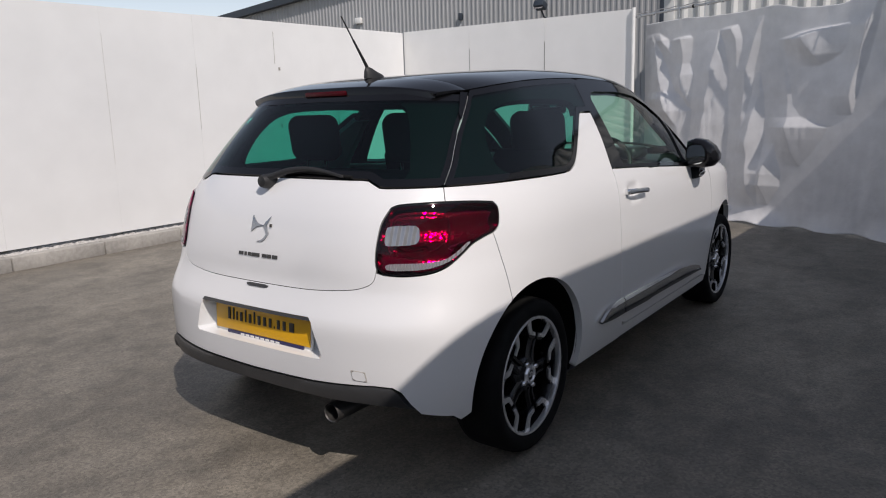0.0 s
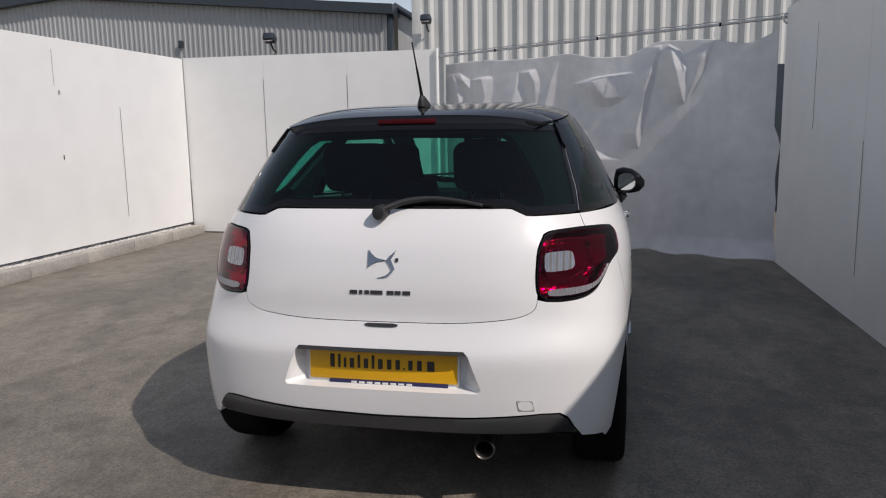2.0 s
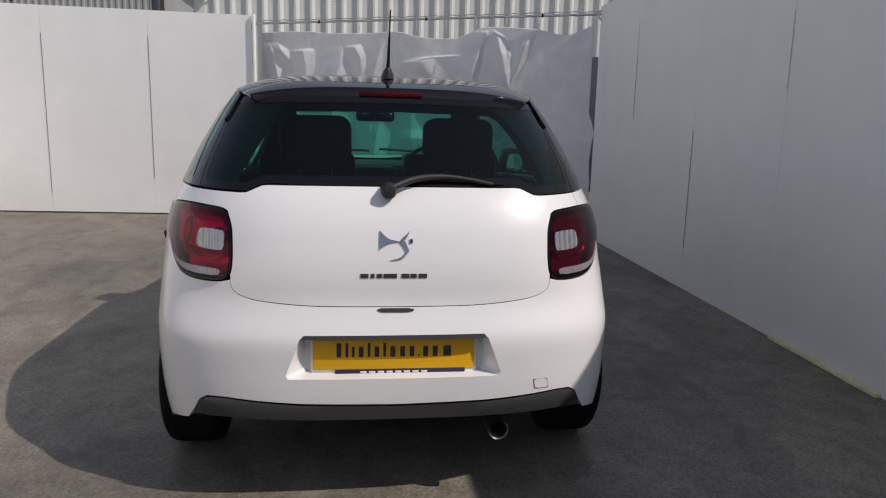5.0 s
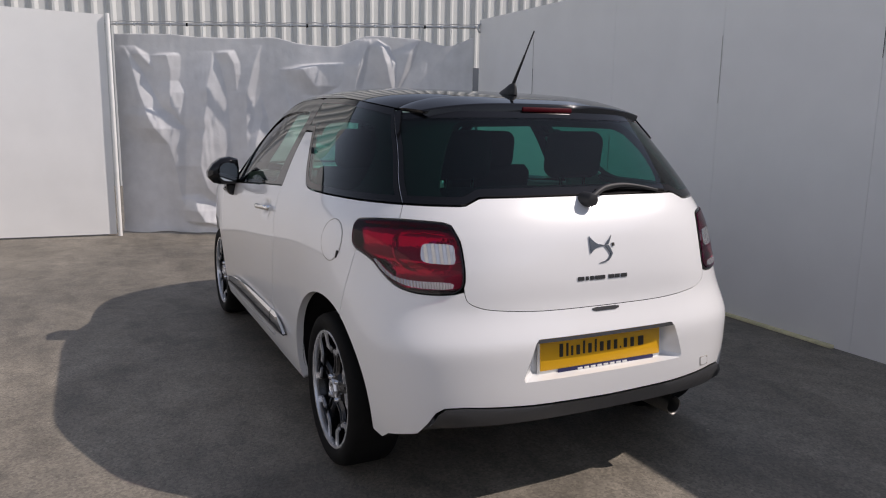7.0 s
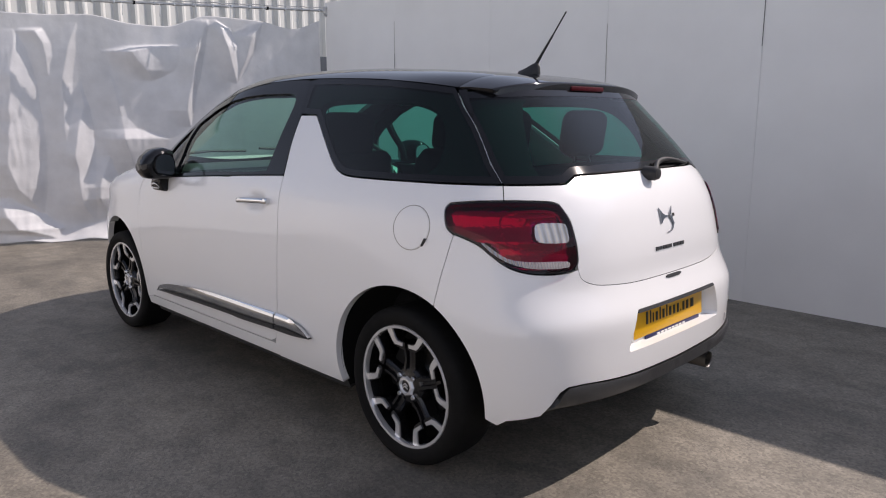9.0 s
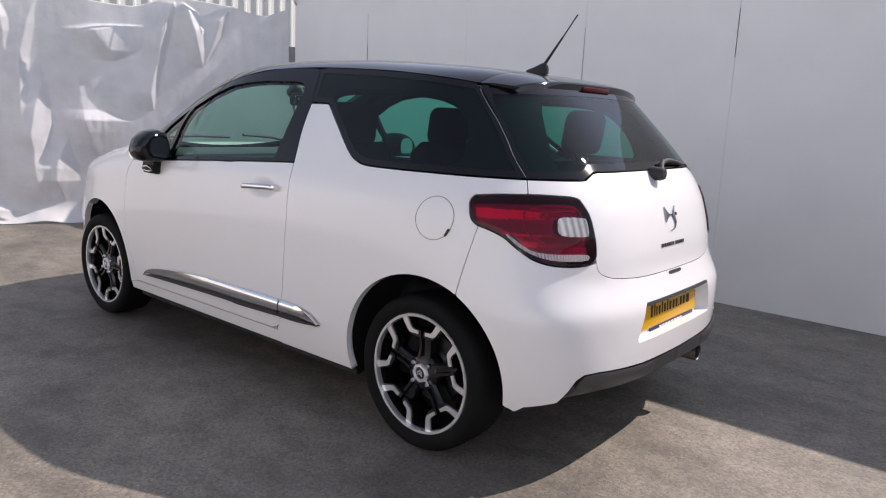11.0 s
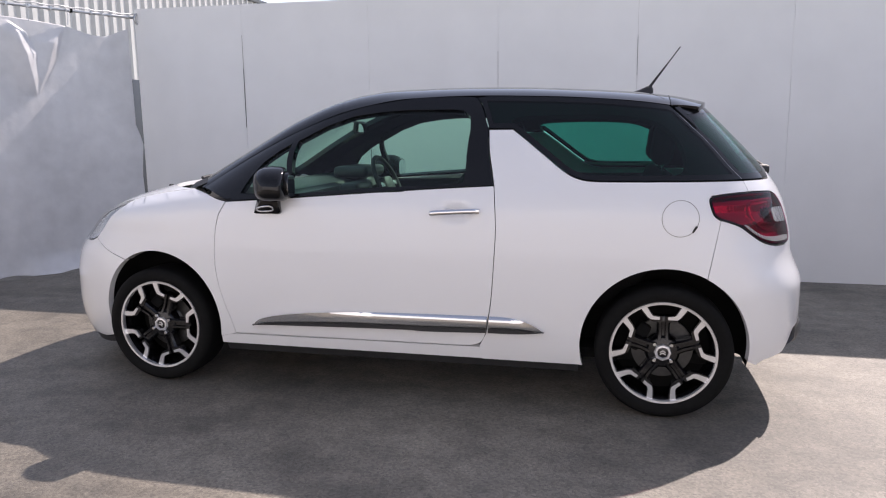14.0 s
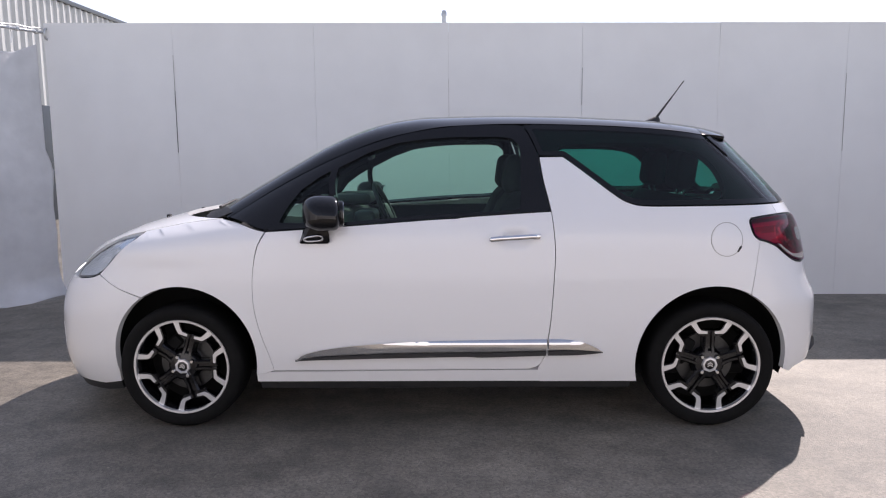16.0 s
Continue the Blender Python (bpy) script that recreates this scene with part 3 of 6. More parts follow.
def floor_batten():
    """The pale yellow batten along the foot of the right fence."""
    bm = box((0.030, 0.95, 0.022), (0, 0, 0), 0.004)
    ob = part("floor_batten", bm, PALE_TRIM)
    ob.matrix_basis = pose(2.380, 0.685, 0.0108)
    tagged(ob, "pale yellow wooden batten lying along the fence foot", "batten")


floor_batten()


def kerb_and_gravel():
    """The kerb stones, the gravel strip behind them and the dark foot of the left fence."""
    a, b = Vector((-4.47, -2.2)), Vector((-4.97, 6.45))
    d = b - a
    turn = math.degrees(math.atan2(d.y, d.x))
    root = thing("kerb", "weathered concrete kerb stones along the fence", "kerb", (a.x, a.y, 0), turn, kind="structure")
    n = 10
    for i in range(n):
        ln = d.length / n
        part("kerb_stone", box((ln - 0.008, 0.13, 0.13 + 0.004 * (i % 3)), (ln * (i + 0.5), 0.065, 0.06), 0.014), CONCRETE, root)
    bm = bmesh.new()
    rnd = random.Random(5)
    m, k = 300, 16
    rows = []
    for i in range(m + 1):
        u = d.length * i / m
        rows.append([bm.verts.new((u, 0.13 + 0.24 * j / k, 0.105 + 0.045 * j / k + rnd.uniform(-0.013, 0.013))) for j in range(k + 1)])
    for i in range(m):
        for j in range(k):
            bm.faces.new((rows[i][j], rows[i + 1][j], rows[i + 1][j + 1], rows[i][j + 1]))
    bmesh.ops.recalc_face_normals(bm, faces=bm.faces[:])
    ob = part("gravel_strip", bm, GRAVEL, smooth=False)
    ob.matrix_basis = pose(a.x, a.y, 0, 0, 0, turn)
    tagged(ob, "pale loose gravel behind the kerb", "gravel", kind="stuff")


kerb_and_gravel()


def plastic_sheet():
    """The hanging sheet: tied along its top, sagging between ties, with vertical folds and pulled creases."""
    a, b = Vector((2.345, 4.95)), Vector((-1.44, 6.40))
    d = b - a
    length = d.length
    knots = [(0.0, 2.29), (0.3, 2.19), (0.66, 2.26), (1.16, 2.285), (1.6, 2.165), (1.92, 2.18), (2.3, 2.25), (2.7, 2.235), (3.1, 2.24), (3.45, 2.265), (length, 2.26)]
    head = table(knots)
    # pulled folds: a facet turned to the right between two edges, each row (height, right edge, left edge),
    # its slope, and how far the cloth takes to fall back behind it
    folds = []

    def fold(slope, back, *edges):
        folds.append((slope, back, *np.array(sorted(edges)).T))

    fold(0.39, 0.42, (2.12, 3.93, 3.935), (1.87, 3.76, 3.85), (1.44, 3.54, 3.73), (1.36, 3.40, 3.69), (1.21, 3.28, 3.61), (1.04, 3.28, 3.48), (0.79, 3.29, 3.41), (0.51, 3.32, 3.38), (0.32, 3.34, 3.345))
    fold(0.51, 0.22, (2.13, 3.83, 3.835), (2.04, 3.67, 3.76), (1.96, 3.63, 3.69), (1.86, 3.62, 3.625))
    fold(0.43, 0.22, (2.06, 3.34, 3.345), (2.03, 3.31, 3.46), (1.88, 3.32, 3.43), (1.75, 3.35, 3.44), (1.62, 3.28, 3.44), (1.45, 3.28, 3.42), (1.26, 3.30, 3.305))
    fold(0.33, 0.42, (2.08, 2.95, 2.955), (1.89, 2.87, 2.98), (1.69, 2.82, 3.01), (1.45, 2.80, 3.04), (1.04, 2.77, 3.08), (0.79, 2.78, 3.11), (0.55, 2.79, 3.05), (0.30, 2.85, 2.855))
    fold(0.54, 0.20, (2.10, 2.71, 2.715), (2.07, 2.69, 2.78), (1.96, 2.65, 2.72), (1.83, 2.65, 2.70), (1.66, 2.69, 2.695))
    fold(0.41, 0.30, (2.16, 2.41, 2.415), (1.90, 2.44, 2.51), (1.63, 2.48, 2.57), (1.35, 2.51, 2.60), (1.00, 2.58, 2.585))
    fold(0.40, 0.34, (1.58, 2.41, 2.415), (1.36, 2.36, 2.41), (1.14, 2.33, 2.47), (0.89, 2.33, 2.51), (0.63, 2.35, 2.50), (0.37, 2.36, 2.48), (0.18, 2.39, 2.395))
    fold(0.20, 0.30, (1.98, 1.46, 1.465), (1.95, 1.46, 1.75), (1.90, 1.47, 1.93), (1.80, 1.48, 1.87), (1.72, 1.52, 1.80), (1.67, 1.62, 1.76), (1.62, 1.74, 1.745))
    fold(0.60, 0.30, (2.24, 1.16, 1.18), (1.96, 1.21, 1.30), (1.66, 1.28, 1.35), (1.32, 1.36, 1.43), (1.15, 1.40, 1.405))
    fold(0.60, 0.26, (2.25, 1.09, 1.095), (2.16, 0.95, 1.04), (1.98, 0.88, 0.99), (1.80, 0.88, 0.95), (1.62, 0.90, 0.905))
    fold(0.54, 0.20, (2.25, 0.60, 0.605), (2.09, 0.65, 0.73), (1.90, 0.73, 0.79), (1.74, 0.82, 0.85), (1.64, 0.88, 0.885))
    fold(0.21, 0.30, (1.70, 2.14, 2.145), (1.46, 2.05, 2.10), (1.26, 2.01, 2.06), (1.13, 1.92, 2.05), (1.03, 1.62, 2.05), (0.91, 1.68, 2.02), (0.79, 1.77, 1.99), (0.64, 1.89, 1.895))
    fold(0.36, 0.25, (0.85, 2.20, 2.205), (0.54, 2.10, 2.32), (0.42, 2.10, 2.32), (0.22, 2.24, 2.245))
    fold(0.31, 0.30, (0.46, 3.12, 3.125), (0.40, 3.05, 3.20), (0.27, 2.81, 3.16), (0.14, 2.66, 3.07), (0.05, 2.75, 2.755))
    m, k = 420, 190
    bm = bmesh.new()
    rows = []
    for i in range(m + 1):
        u = length * i / m
        h = head(u)
        height = 0.012 + (h - 0.012) * np.arange(k + 1) / k
        pulled = np.zeros(k + 1)
        for slope, back, zs, right, left in folds:
            uneven = np.array([noise.noise(Vector((u * 3, z * 7, slope * 40))) for z in height]) if right.min() - 0.1 < u < left.max() + back + 0.1 else None
            if uneven is None:
                continue
            u0, u1 = np.interp(height, zs, right) + 0.012 * uneven, np.interp(height, zs, left) + 0.012 * uneven
            inside = (height > zs[0]) & (height < zs[-1])
            rise = np.clip(u - u0, 0, u1 - u0)
            fall = np.clip((u - u1) / back, 0, 1)
            pulled += np.where(inside, slope * rise * (1 - fall) ** 1.5 * (1 + 0.12 * uneven), 0.0)
        col = []
        for j in range(k + 1):
            f, z = j / k, height[j]
            out = 0.004 * math.sin(u * 7.3 + 0.8 * math.sin(z * 2.1)) + 0.0010 * math.sin(u * 19 + z * 1.3) * (0.4 + 0.6 * f)
            out += 0.010 * noise.noise(Vector((u * 1.3, z * 0.5, 3.1))) + 0.003 * noise.noise(Vector((u * 6.0, z * 1.6, 1.7)))
            out += 0.0026 * noise.noise(Vector((u * 13, z * 2.2, 8.2))) + pulled[j] * (1 + 0.05 * noise.noise(Vector((u * 24, z * 7, 4.4))))
            # the foot spreads forward on to the ground
            foot = max(0.0, 1 - z / 0.22)
            out += foot ** 2 * (0.07 + 0.05 * math.sin(u * 3.1) + 0.03 * math.sin(u * 9))
            sag = 0.015 * math.sin(u * 11) * max(0, 1 - z / 0.2)
            out -= 0.05 * u
            # the free edge by the fence hangs a little slack
            p = along(a, b, u + 0.05 * max(0.0, 1 - u / 0.25) * (math.sin(math.pi * min(max((1.25 - z) / 1.2, 0), 1)) - 0.5 * max(0.0, 1 - abs(z - 0.6) / 0.25)) - 0.075 * max(0.0, 1 - u / 0.3) * min(1.0, max(0.0, (1.36 - z) / 0.2)), out)
            col.append(bm.verts.new((p.x, p.y, max(z + sag, 0.006))))
        rows.append(col)
    for i in range(m):
        for j in range(k):
            bm.faces.new((rows[i][j], rows[i + 1][j], rows[i + 1][j + 1], rows[i][j + 1]))
    bmesh.ops.recalc_face_normals(bm, faces=bm.faces[:])
    bmesh.ops.solidify(bm, geom=bm.faces[:], thickness=0.002)
    root = tagged(part("plastic_sheet", bm, SHEET), "creased grey plastic sheet hung from a rail, tied along its top", "plastic sheet")
    return root


plastic_sheet()


def sheet_rail():
    """The steel rail with clips above the sheet, and its white post."""
    root = thing("sheet_rail", "galvanised steel rail with clips and cords on a white post", "rail")
    a, b = Vector((2.41, 4.925, 2.40)), Vector((-1.45, 6.38, 2.335))
    part("rail", tube([a.lerp(b, i / 12) for i in range(13)], 0.013, 10), STEEL, root)
    part("cable", tube([a.lerp(b, i / 60) + Vector((0, -0.02, 0.028 + 0.006 * math.sin(i * 1.9))) for i in range(61)], 0.005, 6), STEEL, root)
    for i in range(1, 12):
        p = a.lerp(b, i / 12)
        part("cord", tube([p + Vector((0, -0.012, 0.02)), p + Vector((0.01, -0.03, -0.04)), p + Vector((0.0, -0.028, -0.13))], 0.004, 6), STEEL, root)
    for i in range(22):
        p = a.lerp(b, (i + 0.35) / 22)
        part("clip", box((0.022, 0.034, 0.034), p, 0.005), DARK if i % 7 == 3 else STEEL, root)
    x, y = 2.385, 4.915
    ring = bmesh.new()
    n, k = 28, 8
    loops = []
    for i in range(n):
        c = TAU * i / n
        loops.append([ring.verts.new((x + (0.05 + 0.010 * math.cos(TAU * j / k)) * math.cos(c) + 0.03, y - 0.03 + 0.010 * math.sin(TAU * j / k), 2.385 + (0.05 + 0.010 * math.cos(TAU * j / k)) * math.sin(c))) for j in range(k)])
    for i in range(n):
        for j in range(k):
            ring.faces.new((loops[i][j], loops[(i + 1) % n][j], loops[(i + 1) % n][(j + 1) % k], loops[i][(j + 1) % k]))
    part("ring", ring, STEEL, root)
    x, y = -1.425, 6.32
    part("post", tube([(x, y, 0.0), (x, y, 2.44)], 0.022, 12), WHITE_PVC, root)


sheet_rail()


def ribbed(length, height, pitch, depth, crest):
    """Ribbed cladding along x, seen from -y, with its foot at z = 0."""
    bm = bmesh.new()
    prof = []
    x = 0.0
    while x < length:
        prof += [(x, 0.0), (x + pitch - crest - 2 * depth, 0.0), (x + pitch - crest - depth, -depth), (x + pitch - depth, -depth)]
        x += pitch
    low = [bm.verts.new((px, py, 0)) for px, py in prof]
    high = [bm.verts.new((px, py, height(px) if callable(height) else height)) for px, py in prof]
    for i in range(len(prof) - 1):
        bm.faces.new((low[i], low[i + 1], high[i + 1], high[i]))
    back = [bm.verts.new((px, 0.25, 0)) for px in (0, length)] + [bm.verts.new((px, 0.25, height(px) if callable(height) else height)) for px in (0, length)]
    bm.faces.new((back[0], back[1], back[3], back[2]))
    return bm


def warehouse():
    """The near warehouse behind the sheet: ribbed light cladding, corner trim, eaves."""
    root = thing("warehouse", "large warehouse clad in pale ribbed metal sheet", "warehouse", (-3.5, 13.4, 0))
    part("wall", ribbed(30.0, 6.0, 0.333, 0.065, 0.045), CLADDING, root, smooth=False)
    part("corner_trim", box((0.22, 0.30, 6.0), (-0.06, 0.10, 3.0), 0.01), CLADDING, root)
    part("eaves", box((30.2, 0.35, 0.14), (15, 0.08, 6.02), 0.02), ROOF_TRIM, root)
    bm = bmesh.new()
    vs = [bm.verts.new(p) for p in ((-0.1, 0.1, 6.08), (30.1, 0.1, 6.08), (30.1, 9, 6.7), (-0.1, 9, 6.7), (-0.1, 0.1, 5.85), (30.1, 0.1, 5.85), (30.1, 9, 5.85), (-0.1, 9, 5.85))]
    for f in ((0, 1, 2, 3), (7, 6, 5, 4), (0, 4, 5, 1), (1, 5, 6, 2), (2, 6, 7, 3), (3, 7, 4, 0)):
        bm.faces.new([vs[i] for i in f])
    part("roof", bm, CLADDING_DARK, root, smooth=False)
    part("side_wall", box((0.2, 8.8, 5.6), (0.05, 4.7, 2.8), 0), CLADDING_DARK, root)


warehouse()


def far_warehouse():
    """The second, greyer warehouse beyond the left fence, with a shallow gable."""
    left, right, y = -46.0, -6.6, 21.0
    gable = lambda x: 6.80 - (0.100 * (x + left + 19.0) if x + left > -19.0 else -0.075 * (x + left + 19.0))
    root = thing("far_warehouse", "grey ribbed metal warehouse with a dark roof edge", "warehouse", (left, y, 0))
    part("wall", ribbed(right - left, gable, 0.2, 0.03, 0.05), CLADDING_DARK, root, smooth=False)
    part("corner_trim", box((0.16, 0.3, 5.5), (right - left + 0.06, 0.1, 2.75), 0.01), ROOF_TRIM, root)
    bm = bmesh.new()
    cols = []
    for x in (-0.3, -19.0 - left, right - left + 0.25):
        z = gable(x)
        cols.append([bm.verts.new((x, yy, z + dz)) for yy, dz in ((-0.30, -0.12), (-0.30, 0.20), (14, 0.20), (14, -0.12))])
    for c0, c1 in zip(cols, cols[1:]):
        for k in range(4):
            bm.faces.new((c0[k], c1[k], c1[(k + 1) % 4], c0[(k + 1) % 4]))
    bm.faces.new(cols[0])
    bm.faces.new(cols[-1])
    bmesh.ops.recalc_face_normals(bm, faces=bm.faces[:])
    part("roof", bm, ROOF_TRIM, root, smooth=False)
    # the lower lean-to between the two warehouses
    shed = thing("lean_to", "pale lean-to with a dark sloping gutter between the warehouses", "shed", (-6.4, 21.5, 0))
    part("wall", solid([(0, 0), (3.0, 0), (3.0, 3.7), (0, 5.65)], 0, 0.3), CLADDING, shed, smooth=False)
    part("gutter", tube([(-0.1, -0.1, 5.8), (3.1, -0.1, 3.72)], 0.11, 8), ROOF_TRIM, shed)


far_warehouse()


def wall_lamp(x, y, z, facing, size, label):
    """A floodlight on a bracket."""
    root = thing("floodlight", label, "floodlight", (x, y, z), facing, group="floodlights")
    part("bracket", tube([(0, 0.0, -0.35 * size), (0, -0.2 * size, -0.30 * size), (0, -0.42 * size, -0.04 * size)], 0.035 * size, 8), ROOF_TRIM, root)
    part("head", box((0.42 * size, 0.36 * size, 0.26 * size), (0, -0.46 * size, 0.08 * size), 0.05 * size, (-28, 0, 0)), ROOF_TRIM, root)
    part("lamp_glass", box((0.34 * size, 0.02 * size, 0.18 * size), (0, -0.60 * size, -0.0), 0.008 * size, (-50, 0, 0)), LENS_GREY, root)


wall_lamp(-10.7, 20.97, 4.74, 0, 0.95, "dark floodlight on a bracket on the grey warehouse")
wall_lamp(-3.28, 13.36, 3.88, 0, 0.55, "dark floodlight at the pale warehouse corner")


def wall_box(x, y, z):
    ob = part("junction_box", box((0.34, 0.14, 0.24), (0, 0, 0), 0.02), WHITE_PVC)
    ob.matrix_basis = pose(x, y, z)
    tagged(ob, "small white box on the grey warehouse wall", "box")


wall_box(-19.65, 20.90, 5.17)
part_spot = part("wall_fitting", box((0.12, 0.14, 0.26), (0, 0, 0), 0.02), ROOF_TRIM)
part_spot.matrix_basis = pose(-14.36, 20.90, 4.82)
tagged(part_spot, "small dark fitting on the grey warehouse wall", "fitting")


def far_post():
    """The top of a post that shows over the right fence."""
    root = thing("lamp_post", "grey steel post standing behind the fence", "post", (7.0, 1.49, 0))
    part("shaft", tube([(0, 0, 0), (0, 0, 3.36)], 0.045, 12, 0.03), STEEL, root)
    part("cap", lathe([(0.0, 3.43), (0.03, 3.42), (0.042, 3.38), (0.042, 3.34), (0.0, 3.34)], 16, "Z"), STEEL, root)


far_post()

def dark_fence():
    """The dark sheet-metal fence in the yard beyond, of which a strip shows through the slit beside the plastic sheet."""
    root = thing("metal_fence", "dark metal panel fence behind the plastic sheet", "fence", (3.2, 10.0, 0))
    for i in range(4):
        part("fence_panel", box((2.36, 0.04, 2.40), (1.2 + 2.4 * i, 0, 1.20), 0.006), ROOF_TRIM, root)
    for i in range(5):
        part("fence_post", box((0.08, 0.08, 2.44), (2.4 * i, 0.05, 1.22), 0.006), ROOF_TRIM, root)


dark_fence()


# ---- the car ----
CAR_X = 0.007
car = thing("car", "small white three-door hatchback with a gloss black roof", "car", (CAR_X, 0, 0), 1.0)


def unit(name, label, at=(0, 0, 0)):
    """A part of the car that has pieces of its own."""
    ob = new(name)
    ob.empty_display_size, ob.parent, ob.location = 0.05, car, at
    ob["label"] = label
    return ob


def lower(points):
    return [(from_side(y, z), z) for y, z in points]


def upper(points):
    return [(from_side(y, z, True), z) for y, z in points]


def side_skin(s, z):
    return skin(s, z)


def side_skin_up(s, z):
    return skin(s, z, True)


def arc(cy, cz, r, a0, a1, n=28):
    """Points of a wheel arch; 0 degrees points forward, 90 up."""
    return [(cy + r * math.cos(radians(a0 + (a1 - a0) * i / n)), cz + r * math.sin(radians(a0 + (a1 - a0) * i / n))) for i in range(n + 1)]


def both(half):
    """A half outline from the middle out to the right, closed by its mirror image."""
    return half + [(-s, z) for s, z in half[::-1]]


def sides(build):
    for mirrored in (False, True):
        build(mirrored)


# shared lines of the side, as (y, z)
DOOR_FRONT = spline([(2.04, 0.930), (2.076, 0.86), (2.098, 0.74), (2.10, 0.60), (2.075, 0.47), (2.04, 0.36), (2.02, 0.282)], 5)
DOOR_REAR = spline([(0.768, 0.35), (0.744, 0.5), (0.729, 0.7), (0.723, 0.83), (0.731, 0.95), (0.738, 1.010)], 5)
BELT = spline([(0.738, 1.010), (0.929, 1.000), (1.2, 0.984), (1.45, 0.968), (1.70, 0.951), (1.9, 0.938), (2.04, 0.930)], 5)
FIN_FRONT = spline([(0.738, 1.010), (0.750, 1.07), (0.768, 1.153), (0.781, 1.255)], 5)
FIN_REAR = spline([(0.672, 1.255), (0.632, 1.226), (0.534, 1.149), (0.437, 1.073), (0.380, 1.043), (0.312, 1.030), (0.15, 1.028), (0.025, 1.028)], 5)
# shared lines round the tail, as (s, z)
GLASS_FOOT = [(0.0, 1.054), (0.25, 1.054), (0.44, 1.053), (0.465, 1.051), (0.49, 1.040), (0.515, 1.029), (0.54, 1.027), (0.757, 1.027)]
SPLIT = [(0.757, 1.027), (0.762, 0.983)]
LAMP_TOP = spline([(0.565, 0.967), (0.60, 0.977), (0.70, 0.981), (0.762, 0.981), (0.87, 0.977), (0.965, 0.969)], 4)
LAMP_TIP = spline([(0.965, 0.969), (0.988, 0.950), (0.992, 0.915), (0.985, 0.885), (0.962, 0.867)], 4)
LAMP_FOOT = spline([(0.962, 0.867), (0.925, 0.857), (0.875, 0.837), (0.835, 0.806), (0.78, 0.770), (0.71, 0.752), (0.62, 0.747), (0.555, 0.751)], 4)
LAMP_INNER = spline([(0.555, 0.751), (0.527, 0.773), (0.520, 0.815), (0.523, 0.865), (0.535, 0.920), (0.565, 0.967)], 4)
GATE_FOOT = spline([(0.0, 0.682), (0.25, 0.684), (0.40, 0.694), (0.47, 0.705), (0.515, 0.727), (0.527, 0.764)], 5)
REAR_ARCH, FRONT_ARCH = (0.0, 0.315, 0.352), (2.448, 0.330, 0.350)
SEAM_Y = skin(0.962, 0.867)[1]
SEAM = [(0.962, 0.867)] + lower([(SEAM_Y + (-0.168 - SEAM_Y) * k / 12, 0.867 - 0.235 * k / 12) for k in range(1, 13)])


def body_panels(flip):
    # rear side panel with its upright fin
    outline = (lower(DOOR_REAR) + upper(FIN_FRONT) + upper(FIN_REAR) + [(0.98, 1.027), (0.757, 1.027)] + SPLIT
               + LAMP_TOP[12:] + LAMP_TIP + SEAM + lower(arc(*REAR_ARCH, 118.2, -15.5)) + lower([(0.36, 0.222), (0.79, 0.222), (0.80, 0.29)]))
    panel("side_panel", outline, PAINT, car, side_skin, "white rear side panel with an upright fin", step=0.022, mirror=flip, depth=0.03)
    # front wing
    outline = (lower(DOOR_FRONT) + lower([(2.06, 0.27), (2.104, 0.262)]) + lower(arc(*FRONT_ARCH, 191, 58)) + lower([(2.76, 0.665), (2.87, 0.722), (2.845, 0.745)])
               + lower(spline([(2.845, 0.745), (2.75, 0.835), (2.652, 0.916)], 4)) + lower(spline([(2.652, 0.922), (2.5, 0.953), (2.38, 0.971), (2.262, 0.983)], 4))
               + lower(spline([(2.262, 0.983), (2.18, 0.968), (2.09, 0.940), (2.04, 0.930)], 4)))
    panel("front_wing", outline, PAINT, car, side_skin, "white front wing", step=0.025, mirror=flip, depth=0.045, gap=0.0007)
    # sill
    outline = lower([(0.74, 0.2235), (2.104, 0.2235), (2.104, 0.262), (2.04, 0.276), (0.74, 0.2835)])
    panel("sill", outline, PAINT, car, side_skin, "white sill below the door", step=0.03, mirror=flip, depth=0.05, lift=-0.0012)
    outline = lower([(0.36, 0.165), (2.10, 0.165), (2.104, 0.216), (0.36, 0.216)])
    panel("sill_underside", outline, PLASTIC, car, side_skin, "black lower sill edge", step=0.04, mirror=flip, depth=0.08, lift=-0.035)
    # arch linings and mud flaps
    for (cy, cz, r), nm in ((REAR_ARCH, "rear"), (FRONT_ARCH, "front")):
        bm = bmesh.new()
        rows = []
        sg = -1 if flip else 1
        for i in range(41):
            a = radians(-18 + 212 * i / 40)
            yy, zz = cy + r * math.cos(a), max(cz + r * math.sin(a), 0.17)
            edge = min(skin(from_side(yy, zz), zz)[0] - 0.022, 0.822)
            rows.append([bm.verts.new((sg * x, cy + rr * math.cos(a), cz + rr * math.sin(a))) for x, rr in ((edge, r + 0.001), (edge - 0.02, r + 0.010), (0.55, r + 0.012), (0.52, r - 0.08), (0.52, 0.05))])
        for p, q in zip(rows, rows[1:]):
            for k in range(4):
                bm.faces.new((p[k], p[k + 1], q[k + 1], q[k]))
        bmesh.ops.recalc_face_normals(bm, faces=bm.faces[:])
        part("arch_lining", bm, DARK, car)


sides(body_panels)


def valance_skin(s, z):
    """The lower valance: an upright lip that tucks in below."""
    p = skin(s, z)
    return (p[0] * (1 - 0.25 * max(0.0, 0.332 - z)), p[1] + 1.2 * max(0.0, 0.332 - z) - 0.014 * min(1.0, max(0.0, (0.388 - z) / 0.034)), z)


